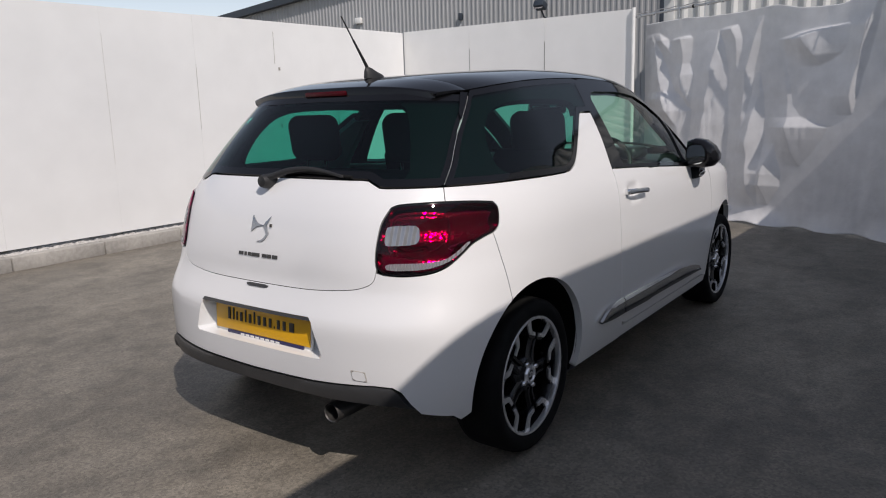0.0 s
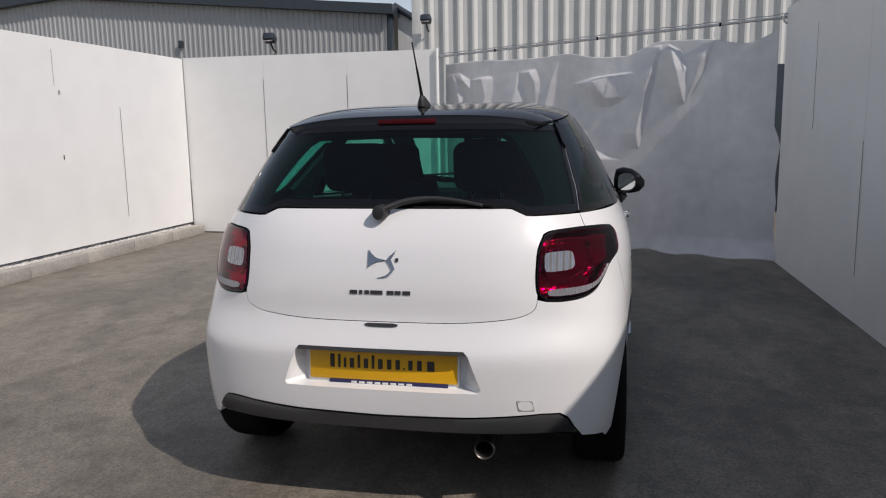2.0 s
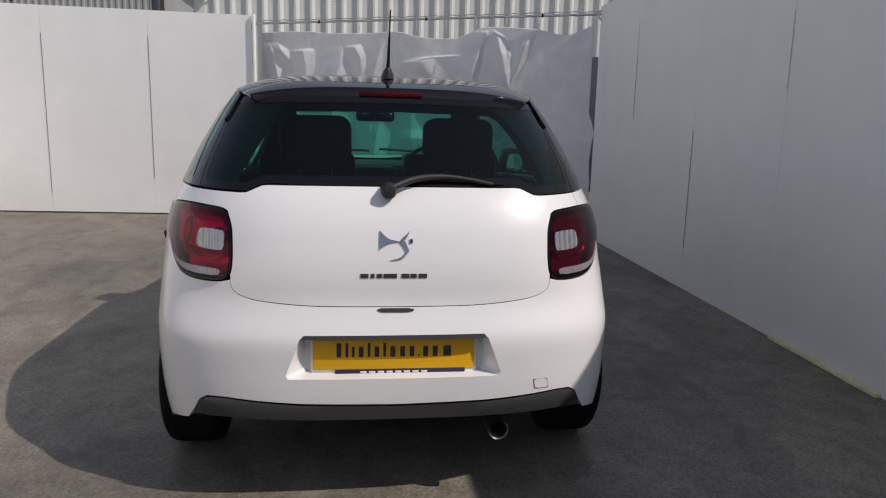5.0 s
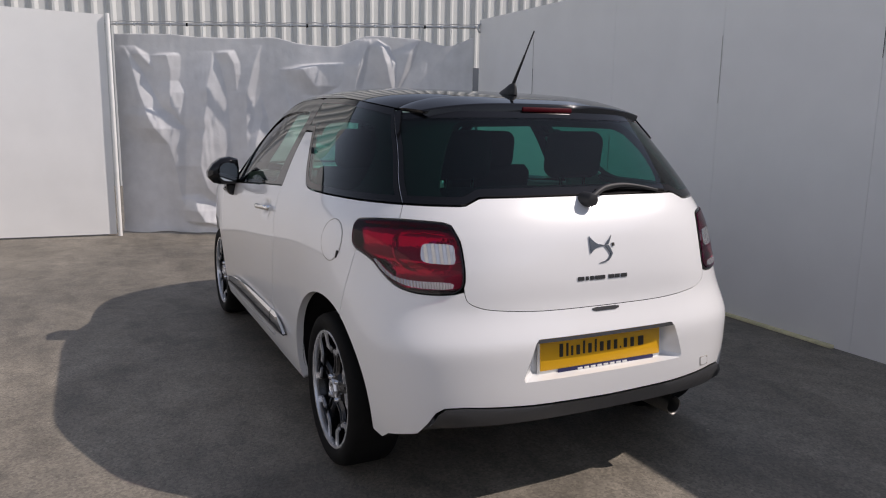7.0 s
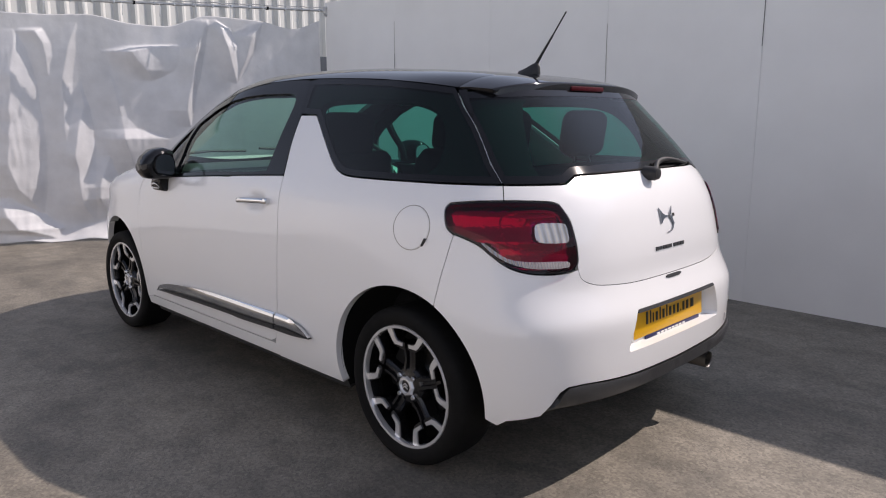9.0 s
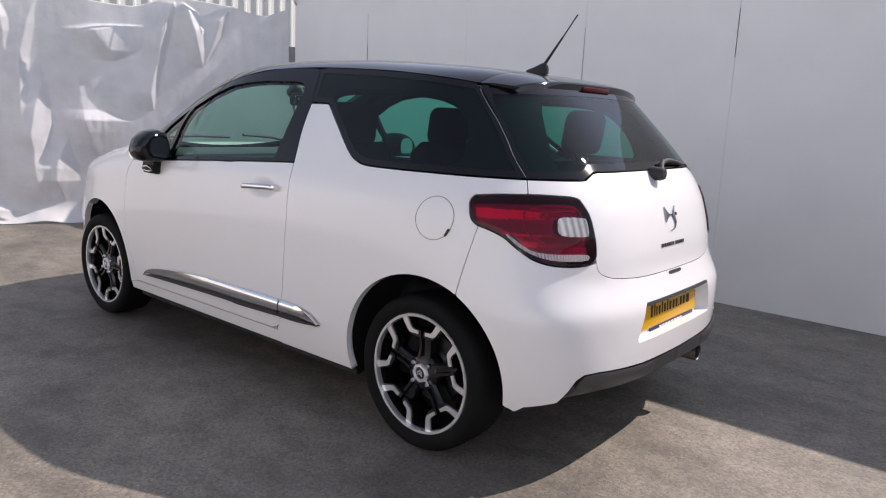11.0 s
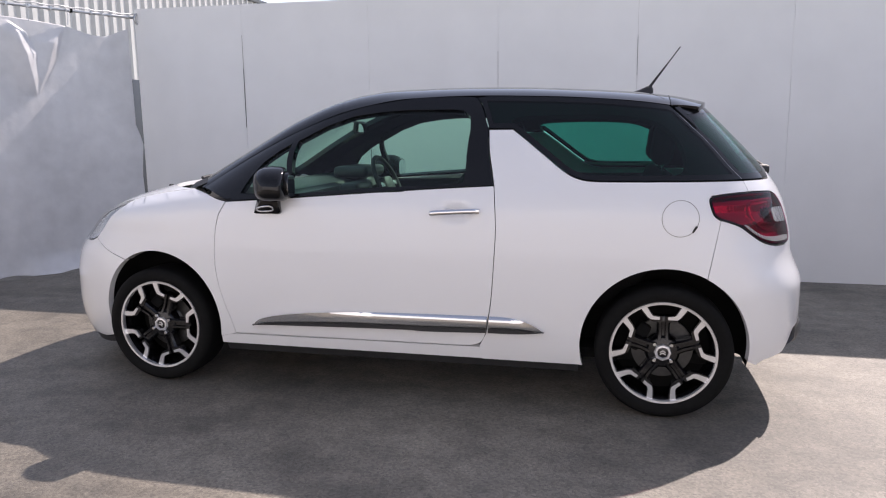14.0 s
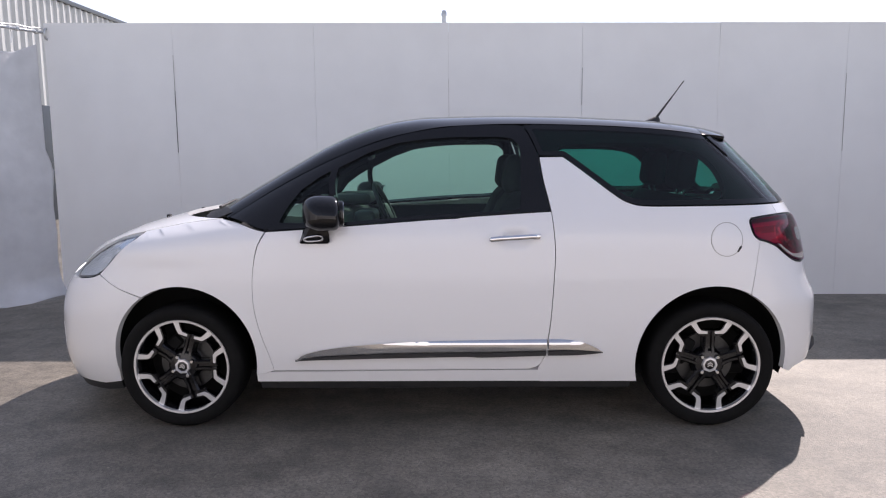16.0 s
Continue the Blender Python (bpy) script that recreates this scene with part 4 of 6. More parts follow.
def tail_panels():
    gate_side = LAMP_INNER[4:] + LAMP_TOP[:13]
    half = GATE_FOOT[:-1] + gate_side + [(0.762, 0.983)] + SPLIT[::-1][1:] + GLASS_FOOT[::-1]
    gate = panel("tailgate", both(half), PAINT, car, skin, "white tailgate", step=0.022, depth=0.02)
    low = (GATE_FOOT[:-1] + [(0.527, 0.758)] + LAMP_FOOT[::-1] + SEAM + lower(arc(*REAR_ARCH, 118.8, 188)) + lower([(-0.352, 0.262), (-0.385, 0.246), (-0.415, 0.268)])
           + [(0.735, 0.290), (0.69, 0.328), (0.655, 0.368), (0.62, 0.385), (0.55, 0.388), (0.30, 0.376), (0.0, 0.371)])
    hole = [(-0.283, 0.598), (0.283, 0.598), (0.298, 0.584), (0.342, 0.470), (0.336, 0.458), (-0.336, 0.458), (-0.342, 0.470), (-0.298, 0.584)]
    bumper = panel("rear_bumper", both(low), PAINT, car, skin, "white rear bumper with a plate recess", step=0.022, depth=0.028, gap=0.0006, holes=[hole])
    # recess for the plate
    bm = bmesh.new()
    outer = dense(hole, 0.02)
    rim = [bm.verts.new(skin(*p)) for p in outer]
    back = []
    for s, z in outer:
        zz = 0.469 + (z - 0.458) * (0.586 - 0.469) / (0.598 - 0.458)
        k = 0.280 / max(0.283 + (0.598 - z) * 0.42, 0.283)
        back.append(bm.verts.new((s * k, -0.558 - 0.020 * (0.586 - zz) / 0.115, zz)))
    n = len(rim)
    for i in range(n):
        bm.faces.new((rim[i], rim[(i + 1) % n], back[(i + 1) % n], back[i]))
    bm.faces.new(back)
    bmesh.ops.recalc_face_normals(bm, faces=bm.faces[:])
    sharpen(bm, 30)
    part("plate_recess", bm, PAINT, bumper)
    # dark lamp strip under the head of the recess
    head = [(-0.286, 0.597), (0.286, 0.597), (0.292, 0.586), (-0.292, 0.586)]
    panel("plate_lamp_strip", head, DIFFUSER, bumper, skin, "dark grey plastic plate lamp strip", step=0.02, depth=0.03, lift=0.003, gap=0.0)
    # dark lower valance
    half = [(0.0, 0.369), (0.30, 0.374), (0.55, 0.386), (0.617, 0.383), (0.652, 0.366), (0.687, 0.326), (0.722, 0.290), (0.70, 0.294), (0.655, 0.312), (0.55, 0.325), (0.30, 0.327), (0.0, 0.327)]
    panel("valance", both(half), DIFFUSER, bumper, valance_skin, "dark grey plastic lower valance", step=0.03, depth=0.05, lift=0.004)
    under = [(0.0, 0.325), (0.30, 0.325), (0.55, 0.323), (0.655, 0.310), (0.70, 0.292), (0.66, 0.278), (0.30, 0.280), (0.0, 0.280)]
    panel("valance_underside", both(under), DARK, bumper, valance_skin, "black valance underside", step=0.03, depth=0.05, lift=-0.012)
    # towing-eye cover: a thin square outline on the bumper
    o = [(0.463, 0.435), (0.514, 0.432), (0.521, 0.401), (0.470, 0.403)]
    panel("towing_cover", rounded(o, 1), PAINT, bumper, skin, step=0.02, depth=0.004, lift=0.0022, gap=0.0)
    for k in range(4):
        a, b = Vector(skin(*o[k])), Vector(skin(*o[(k + 1) % 4]))
        part("cover_gap", tube([a, b], 0.0026, 6), CONCRETE, bumper)
    # tailgate grip below its edge: the white recess's shade as a dark grey patch
    grip = [(-0.060, 0.680), (0.064, 0.680), (0.056, 0.664), (-0.052, 0.664)]
    panel("grip_recess_shade", rounded(grip, 1), DIFFUSER, gate, skin, "dark grey patch for the shade in the white release recess", step=0.015, depth=0.004, lift=0.003)
    # badge: plain angular chrome shapes and a row of lettering bars, dark reflections put into their colour
    def badge(pts, mat=DARK_REFLECTION_CHROME, lift=0.005):
        panel("badge_piece", pts, mat, gate, skin, "chrome badge piece", step=0.01, depth=0.004, lift=lift, gap=0.0)
    badge([(-0.045, 0.920), (-0.045, 0.862), (0.004, 0.887)])
    badge([(0.004, 0.887), (0.018, 0.890), (0.044, 0.920), (0.012, 0.900)])
    badge([(0.004, 0.886), (0.018, 0.888), (0.038, 0.858), (0.024, 0.856)])
    badge([(0.038, 0.858), (0.024, 0.858), (-0.004, 0.829), (0.010, 0.834)])
    badge([(0.043, 0.894), (0.056, 0.894), (0.056, 0.883), (0.043, 0.883)], INK)
    # dark grey in place of chrome, for the dark reflections on the lettering
    x = -0.109
    for w in (0.025, 0.012, 0.024, 0.026, 0.028, 0.024, 0.026):
        badge([(x, 0.787), (x + w, 0.787), (x + w, 0.774), (x, 0.774)], mat=DIFFUSER, lift=0.003)
        x += w + 0.0075
    # number plate with bars for its lettering
    plate = unit("number_plate", "yellow rear plate with dark bars and a navy strip", (0, -0.593, 0.532))
    tilt = pose(0, 0, 0, -4, 0, 0)
    bm = box((0.522, 0.008, 0.112), (0, 0, 0), 0.003)
    bmesh.ops.transform(bm, matrix=tilt, verts=bm.verts)
    part("plate_board", bm, PLATE, plate)
    bm = box((0.535, 0.010, 0.132), (0, 0.006, -0.004), 0.004)
    bmesh.ops.transform(bm, matrix=tilt, verts=bm.verts)
    part("plate_holder", bm, WHITE_PVC, plate)
    bm = box((0.42, 0.006, 0.016), (0.02, -0.003, -0.064), 0.002)
    bmesh.ops.transform(bm, matrix=tilt, verts=bm.verts)
    strip = part("maker_strip", bm, NAVY, plate)
    rnd = random.Random(3)
    for i in range(8):
        bm = box((0.020, 0.003, 0.007), (-0.10 + i * 0.028, -0.007, -0.064), 0.001)
        bmesh.ops.transform(bm, matrix=tilt, verts=bm.verts)
        part("strip_bar", bm, WHITE_PVC, plate)
    x = -0.190
    for tall, w in ((1, 24), (1, 14), (0, 14), (0, 24), (1, 14), (0, 24), (1, 14), (0, 26), (0, 24), (0, 24), (2, 8), (0, 24), (0, 26), (0, 40)):
        h = {0: 0.034, 1: 0.046, 2: 0.008}[tall]
        bm = box((w * 0.00062, 0.003, h), (x + w * 0.0005, -0.0056, -0.0145 + h / 2), 0.002)
        bmesh.ops.transform(bm, matrix=tilt, verts=bm.verts)
        part("letter_bar", bm, INK, plate)
        x += w * 0.001 + 0.0062
    # exhaust
    out = unit("exhaust_pipe", "stainless steel exhaust tailpipe below the bumper")
    bm = lathe([(0.030, -0.60), (0.0335, -0.604), (0.036, -0.595), (0.036, -0.38), (0.030, -0.38), (0.030, -0.595)], 32, "Y", True)
    bmesh.ops.translate(bm, vec=(0.350, 0.0, 0.256), verts=bm.verts)
    part("tailpipe", bm, PIPE, out)
    bm = lathe([(0.0, -0.50), (0.031, -0.50), (0.031, -0.49), (0.0, -0.49)], 24, "Y")
    bmesh.ops.translate(bm, vec=(0.350, 0.0, 0.256), verts=bm.verts)
    part("pipe_dark", bm, DARK, out)
    # silencer box
    part("silencer", box((0.50, 0.18, 0.10), (0.05, -0.22, 0.33), 0.045, segments=3), DARK, out)
    return gate


gate = tail_panels()


def reflector_skin(s, z):
    """The reflector behind the red lens, pressed into soft level flutes."""
    p = skin(s, z)
    k = 0.0045 * math.sin(TAU * (z - 0.752) / 0.083)
    return (p[0] * (1 + 0.7 * k), p[1] - k, z)


def tail_lamp(flip):
    root = unit("tail_light", "dark red wrap-around tail light with a clear reversing window")
    loop = LAMP_TOP + LAMP_TIP[1:] + LAMP_FOOT[1:] + LAMP_INNER[1:-1]
    opening = shrink(loop, 0.011)
    panel("housing", shrink(loop, 0.0025), BLACK, root, skin, "black lamp surround", step=0.012, depth=0.03, lift=0.004, mirror=flip, holes=[opening])
    panel("reflector", shrink(loop, 0.006), LAMP_FACETS, root, reflector_skin, "fluted silver reflector", step=0.011, depth=0.004, lift=-0.020, mirror=flip)
    reverse = rounded([(0.553, 0.904), (0.575, 0.909), (0.650, 0.910), (0.667, 0.902), (0.670, 0.862), (0.655, 0.848), (0.575, 0.845), (0.549, 0.848)], 1)
    strip = rounded([(0.866, 0.848), (0.850, 0.848), (0.81, 0.818), (0.77, 0.797), (0.70, 0.790), (0.575, 0.790), (0.556, 0.783), (0.566, 0.766), (0.70, 0.767), (0.775, 0.784), (0.826, 0.812)], 1)
    panel("lens", shrink(loop, 0.009), RED_GLASS, root, skin, "deep red outer lens", step=0.015, depth=0.0, lift=0.0075, mirror=flip, gap=0.0, holes=[reverse, strip])
    # rounded inner lamp: its rim behind the lens
    ring = rounded([(0.79, 0.95), (0.60, 0.958), (0.560, 0.93), (0.553, 0.83), (0.60, 0.808), (0.73, 0.812), (0.79, 0.86)], 2)
    core = shrink(ring, 0.008)
    panel("inner_ring", ring, LAMP_FACETS, root, skin, "silver inner lamp ring", step=0.012, depth=0.010, lift=-0.006, mirror=flip, holes=[core])
    panel("reversing_window", reverse, LENS_CLEAR, root, skin, "clear faceted reversing lamp", step=0.012, depth=0.012, lift=0.0085, mirror=flip, gap=0.0005)
    panel("lower_window", strip, LENS_GREY, root, skin, "clear ribbed lower lamp band", step=0.012, depth=0.012, lift=0.0085, mirror=flip, gap=0.0005)


sides(tail_lamp)


def blade_skin(s, z):
    """The side moulding's face: its upper edge leans up to the sky, its lower half stands upright."""
    p = skin(s, z)
    return (p[0] + 0.002 + 0.019 * math.sin(math.pi / 2 * max(0.0, min(1.0, (0.438 - z) / 0.028))), p[1], p[2])


def door_skin(s, z):
    """The door's face, with the shallow cup behind the handle."""
    p = skin(s, z)
    dip = 0.016 * math.exp(-((p[1] - 0.905) / 0.062) ** 4 - ((z - 0.893) / 0.034) ** 4)
    return (p[0] - dip, p[1], p[2])


def side_door(flip):
    sg = -1 if flip else 1
    root = unit("door", "white door with black window frame and chrome handle")
    foot = spline([(2.02, 0.282), (1.5, 0.284), (0.90, 0.286), (0.83, 0.290), (0.79, 0.308), (0.768, 0.35)], 5)
    panel("door_skin", lower(DOOR_FRONT) + lower(foot[1:-1]) + lower(DOOR_REAR[:-1]) + lower(BELT[:-1]), PAINT, root, door_skin, "white door skin", step=0.018, depth=0.04, mirror=flip)
    # black window frame with two openings
    shut = spline([(2.252, 0.984), (1.997, 1.134), (1.723, 1.268), (1.451, 1.361), (1.18, 1.405), (1.00, 1.411), (0.90, 1.410), (0.858, 1.404), (0.832, 1.375), (0.808, 1.325), (0.783, 1.262)], 5)
    outline = upper([(y, z + 0.002) for y, z in BELT]) + upper(spline([(2.04, 0.932), (2.09, 0.942), (2.18, 0.970), (2.252, 0.984)], 4))[1:] + upper(shut[1:]) + upper([(y + 0.002, z) for y, z in FIN_FRONT[::-1][1:-1]])
    quarter = [(1.985, 0.966), (1.945, 1.045), (1.89, 1.115), (1.815, 1.168), (1.757, 1.200), (1.748, 1.07), (1.744, 0.966)]
    main = [(1.712, 0.967), (1.716, 1.07), (1.720, 1.214), (1.582, 1.282), (1.449, 1.326), (1.315, 1.343), (1.181, 1.351), (0.96, 1.350), (0.905, 1.342), (0.874, 1.312), (0.868, 1.26), (0.872, 1.10), (0.878, 1.022), (1.3, 0.998)]
    window = panel("window_frame", outline, BLACK, root, side_skin_up, "gloss black window frame", step=0.025, depth=0.03, mirror=flip, holes=[upper(quarter), upper(main)])
    panel("window_pane", upper(main), GLASS, root, side_skin_up, "green tinted window glass", step=0.03, depth=0.0, lift=-0.008, gap=-0.008, mirror=flip)
    panel("quarter_pane", upper(quarter), GLASS, root, side_skin_up, "green tinted quarter glass", step=0.03, depth=0.0, lift=-0.008, gap=-0.008, mirror=flip)
    # handle: a chrome bar over a shallow cup
    pts = [(0.800, 0.902), (0.84, 0.902), (0.90, 0.899), (0.96, 0.896), (1.005, 0.892), (1.022, 0.890)]
    bm = bmesh.new()
    rings = []
    for i, (y, z) in enumerate(spline(pts, 3)):
        p = Vector(skin(sg * from_side(y, z), z))
        t = i / 15
        bow = 0.012 + 0.018 * math.sin(math.pi * min(max(t, 0), 1)) ** 0.5
        hh, ww = (0.0125 if 0.05 < t < 0.9 else 0.008), 0.009
        rings.append([bm.verts.new((p.x + sg * (bow + ww * math.cos(a)), y, z + hh * math.sin(a))) for a in [TAU * k / 10 for k in range(10)]])
    for p, q in zip(rings, rings[1:]):
        for k in range(10):
            bm.faces.new((p[k], p[(k + 1) % 10], q[(k + 1) % 10], q[k]))
    bm.faces.new(rings[0])
    bm.faces.new(rings[-1])
    bmesh.ops.recalc_face_normals(bm, faces=bm.faces[:])
    handle = part("handle", bm, CHROME, root, "chrome door handle")
    p = Vector(skin(sg * from_side(0.812, 0.902), 0.902))
    part("key_lock", box((0.03, 0.03, 0.026), (p.x + sg * 0.012, 0.806, 0.902), 0.008), CHROME, root)
    # side moulding: chrome above, dark edge below
    low = spline([(1.912, 0.335), (1.80, 0.340), (1.45, 0.348), (1.14, 0.353), (1.04, 0.350), (0.763, 0.358)], 4)
    high = spline([(0.757, 0.434), (1.2, 0.430), (1.45, 0.422), (1.70, 0.402), (1.86, 0.372), (1.912, 0.335)], 4)
    panel("moulding_chrome", lower(spline([(1.912, 0.337), (1.80, 0.356), (1.45, 0.372), (1.04, 0.376), (0.761, 0.382)], 4)) + lower(high), CHROME, root, blade_skin,
          "chrome side moulding", step=0.012, depth=0.012, mirror=flip)
    panel("moulding_edge", lower(low) + lower(spline([(0.761, 0.381), (1.04, 0.375), (1.45, 0.371), (1.80, 0.355), (1.912, 0.336)], 4)), DIFFUSER, root, side_skin,
          "dark moulding edge", step=0.02, depth=0.02, lift=0.022, mirror=flip)
    return root


sides(side_door)


def rear_moulding(flip):
    root = unit("moulding_end", "chrome end of the side moulding on the rear side panel")
    panel("chrome_blade", lower(spline([(0.755, 0.382), (0.65, 0.384), (0.505, 0.374)], 4) + spline([(0.505, 0.374), (0.55, 0.402), (0.61, 0.424), (0.68, 0.433), (0.751, 0.434)], 4)), CHROME, root, blade_skin,
          step=0.012, depth=0.012, mirror=flip)
    panel("dark_edge", lower(spline([(0.757, 0.358), (0.62, 0.360), (0.505, 0.371)], 4) + spline([(0.505, 0.373), (0.65, 0.383), (0.755, 0.381)], 4)), DIFFUSER, root, side_skin,
          step=0.02, depth=0.02, lift=0.022, mirror=flip)


sides(rear_moulding)


def fuel_flap():
    """Round flap on the left rear side."""
    root = unit("fuel_flap", "round white fuel flap with a small dark finger notch")
    cy, cz, r = -0.050, 0.878, 0.075
    circle = [(from_side(cy + r * math.cos(TAU * k / 48), cz + r * math.sin(TAU * k / 48)), cz + r * math.sin(TAU * k / 48)) for k in range(48)]
    pts = [Vector(skin(-s, z)) for s, z in circle]
    part("flap_gap", tube(pts + pts[:1], 0.0014, 6), CONCRETE, root)
    panel("flap_skin", circle, PAINT, root, side_skin, step=0.02, depth=0.004, lift=0.0018, gap=0.003, mirror=True)
    p = Vector(skin(-from_side(-0.108, 0.834), 0.834))
    bm = box((0.008, 0.009, 0.032), (0, 0, 0), 0.003)
    bmesh.ops.transform(bm, matrix=pose(p.x - 0.002, p.y, p.z, 32, 0, 0), verts=bm.verts)
    part("finger_notch", bm, PLASTIC, root)


fuel_flap()


def rear_glass():
    half = [(s, z + 0.003) for s, z in GLASS_FOOT] + spline([(0.759, 1.035), (0.785, 1.10), (0.800, 1.16), (0.822, 1.22), (0.862, 1.28), (0.90, 1.335)], 4) + [(0.5, 1.345), (0.0, 1.35)]
    hole = both([(0.0, 1.085), (0.38, 1.085), (0.46, 1.078), (0.53, 1.062), (0.60, 1.066), (0.615, 1.09), (0.60, 1.17), (0.57, 1.25), (0.54, 1.30), (0.50, 1.318), (0.0, 1.325)])
    clear = shrink(both(half), 0.026)
    frame_ob = panel("rear_window", both(half), BLACK, car, skin, "dark tailgate window with black border", step=0.022, depth=0.012, lift=0.002, holes=[clear])
    panel("rear_pane", clear, PRIVACY, frame_ob, skin, "dark green privacy glass", step=0.03, depth=0, lift=0.0012, gap=-0.004)
    panel("inner_trim", shrink(both(half), 0.005), DARK, frame_ob, skin, "black inner trim", step=0.03, depth=0.03, lift=-0.014, holes=[hole])
    edge = spline([(0.7595, 1.034), (0.787, 1.10), (0.802, 1.16), (0.824, 1.22), (0.864, 1.28), (0.90, 1.33)], 5)
    for sg in (1, -1):
        part("glass_edge", tube([Vector(skin(sg * s, z)) for s, z in edge], 0.0010, 6), SILVER, frame_ob, "bright ground glass edge")


rear_glass()


def rear_quarter_window(flip):
    head = upper([(y, rail(y) - 0.003) for y in (0.0, 0.1, 0.2, 0.35, 0.5, 0.65, 0.80, 0.858)])
    outline = ([(0.760, 1.030), (0.98, 1.030)] + upper([(y, z + 0.0025) for y, z in FIN_REAR[::-1]]) + upper([(0.726, 1.258), (0.782, 1.260), (0.806, 1.325), (0.830, 1.376), (0.855, 1.403)])
               + head[::-1][1:] + [(0.905, 1.338)] + spline([(0.903, 1.332), (0.867, 1.28), (0.827, 1.22), (0.805, 1.16), (0.790, 1.10), (0.762, 1.035)], 4))
    hole = upper(rounded([(0.70, 1.318), (0.45, 1.325), (0.16, 1.318), (0.03, 1.285), (-0.06, 1.20), (-0.085, 1.062), (0.10, 1.050), (0.36, 1.052), (0.45, 1.082), (0.56, 1.17), (0.665, 1.255)], 2))
    clear = shrink(outline, 0.024)
    frame_ob = panel("side_window", outline, BLACK, car, side_skin_up, "dark rear side window with black border", step=0.022, depth=0.012, lift=0.002, mirror=flip, holes=[clear])
    panel("inner_trim", shrink(outline, 0.005), DARK, frame_ob, side_skin_up, "black inner trim", step=0.03, depth=0.03, lift=-0.014, mirror=flip, holes=[hole])
    panel("side_pane", clear, PRIVACY, frame_ob, side_skin_up, "dark green privacy glass", step=0.03, depth=0, lift=0.0012, gap=-0.004, mirror=flip)


sides(rear_quarter_window)


def roof():
    """Black roof, windscreen, screen pillars, spoiler."""
    w = 0.58
    on_top = lambda u, y: top(max(-1, min(1, u / w)), y)
    front = [(w * a, 1.62 - 0.10 * abs(a) ** 2) for a in [i / 10 for i in range(-10, 11)]]
    outline = front + [(w, y) for y in (1.4, 1.2, 1.0, 0.8, 0.6, 0.4, 0.2, -0.01)] + [(w * a, -0.01) for a in [1 - i / 10 for i in range(1, 20)]] + [(-w, y) for y in (-0.01, 0.2, 0.4, 0.6, 0.8, 1.0, 1.2, 1.4)]
    panel("roof_panel", outline, BLACK, car, on_top, "gloss black roof", step=0.022, depth=0.012, gap=0.0004, centre=(0, 0.8, 0.2))
    screen_top = [(w * a, 1.615 - 0.10 * a * a) for a in [i / 10 * 0.815 for i in range(-10, 11)]]
    screen_foot = [(w * a, 2.47 - 0.20 * a * a) for a in [i / 10 * 0.815 for i in range(10, -11, -1)]]
    panel("windscreen", screen_top + screen_foot, GLASS, car, on_top, "green tinted windscreen", step=0.05, depth=0, centre=(0, 0.8, 0.2))
    for sg in (1, -1):
        strip = [(sg * w * 0.81, 1.550), (sg * w, 1.52)] + [(sg * w, y) for y in (1.6, 1.7, 1.8, 1.9, 2.0, 2.1, 2.2, 2.26)] + [(sg * w * 0.805, 2.340)] + [(sg * w * 0.805, y) for y in (2.2, 2.1, 2.0, 1.9, 1.8, 1.7, 1.6)]
        panel("screen_pillar", strip, BLACK, car, on_top, "gloss black windscreen pillar", step=0.014, depth=0.03, centre=(0, 0.8, 0.2), lift=0.001, gap=0.0002)
    # scuttle between bonnet and screen
    bm = bmesh.new()
    rows = []
    for i in range(25):
        a = -1 + 2 * i / 24
        p = top(a * 0.98, 2.44 - 0.20 * a * a)
        rows.append([bm.verts.new((p[0], p[1] + 0.0, p[2] + 0.004)), bm.verts.new((p[0], p[1] + 0.07, p[2] - 0.022)), bm.verts.new((p[0], p[1] + 0.10, p[2] - 0.045))])
    for p, q in zip(rows, rows[1:]):
        for k in range(2):
            bm.faces.new((p[k], p[k + 1], q[k + 1], q[k]))
    bmesh.ops.recalc_face_normals(bm, faces=bm.faces[:])
    part("scuttle", bm, PLASTIC, car, "black plastic scuttle")
    for x0, x1, y0 in ((-0.55, -0.02, 2.36), (0.05, 0.52, 2.40)):
        a, b = top(x0 / rail_x(2.33), 2.33), top(x1 / rail_x(2.40), y0)
        wiper = part("front_wiper", tube([Vector(a) + Vector((0, 0, 0.018)), (Vector(a) + Vector(b)) / 2 + Vector((0, 0, 0.03)), Vector(b) + Vector((0, 0.02, 0.018))], 0.008, 8), PLASTIC, car, "black wiper arm")
    # spoiler
    sp = unit("roof_spoiler", "gloss black roof spoiler with a red brake light strip")
    bm = bmesh.new()
    n = 64
    cols = []
    start = -0.013
    lines = (0.0, 0.12, 0.25, 0.4, 0.55, 0.7, 0.82, 0.92, 0.98, 1.0)
    for i in range(n + 1):
        a = math.sin(math.pi / 2 * (-1 + 2 * i / n))
        back = -0.195 + 0.06 * abs(a) ** 3
        drop0 = crown(start) - rail(start)
        upper_row, lower_row = [], []
        for f in lines:
            y = start + (back - start) * f
            x = a * (rail_x(start) - 0.047 * f ** 1.6)
            z = crown(start) + (1.376 - crown(start)) * f ** 1.25 - (drop0 - 0.026 * f) * abs(a) ** (4.6 - 1.4 * f)
            thick = (0.022 + 0.014 * f) * max(1 - abs(a) ** 10, 0.0) ** 0.5 + 0.006
            if f == 1.0:
                z, thick = z - 0.005, thick - 0.009
            upper_row.append(bm.verts.new((x, y, z)))
            lower_row.append(bm.verts.new((x * 0.997, y + (0.004 if f == 1.0 else 0.0), z - max(thick, 0.003))))
        cols.append(upper_row + lower_row[::-1])
    k = len(cols[0])
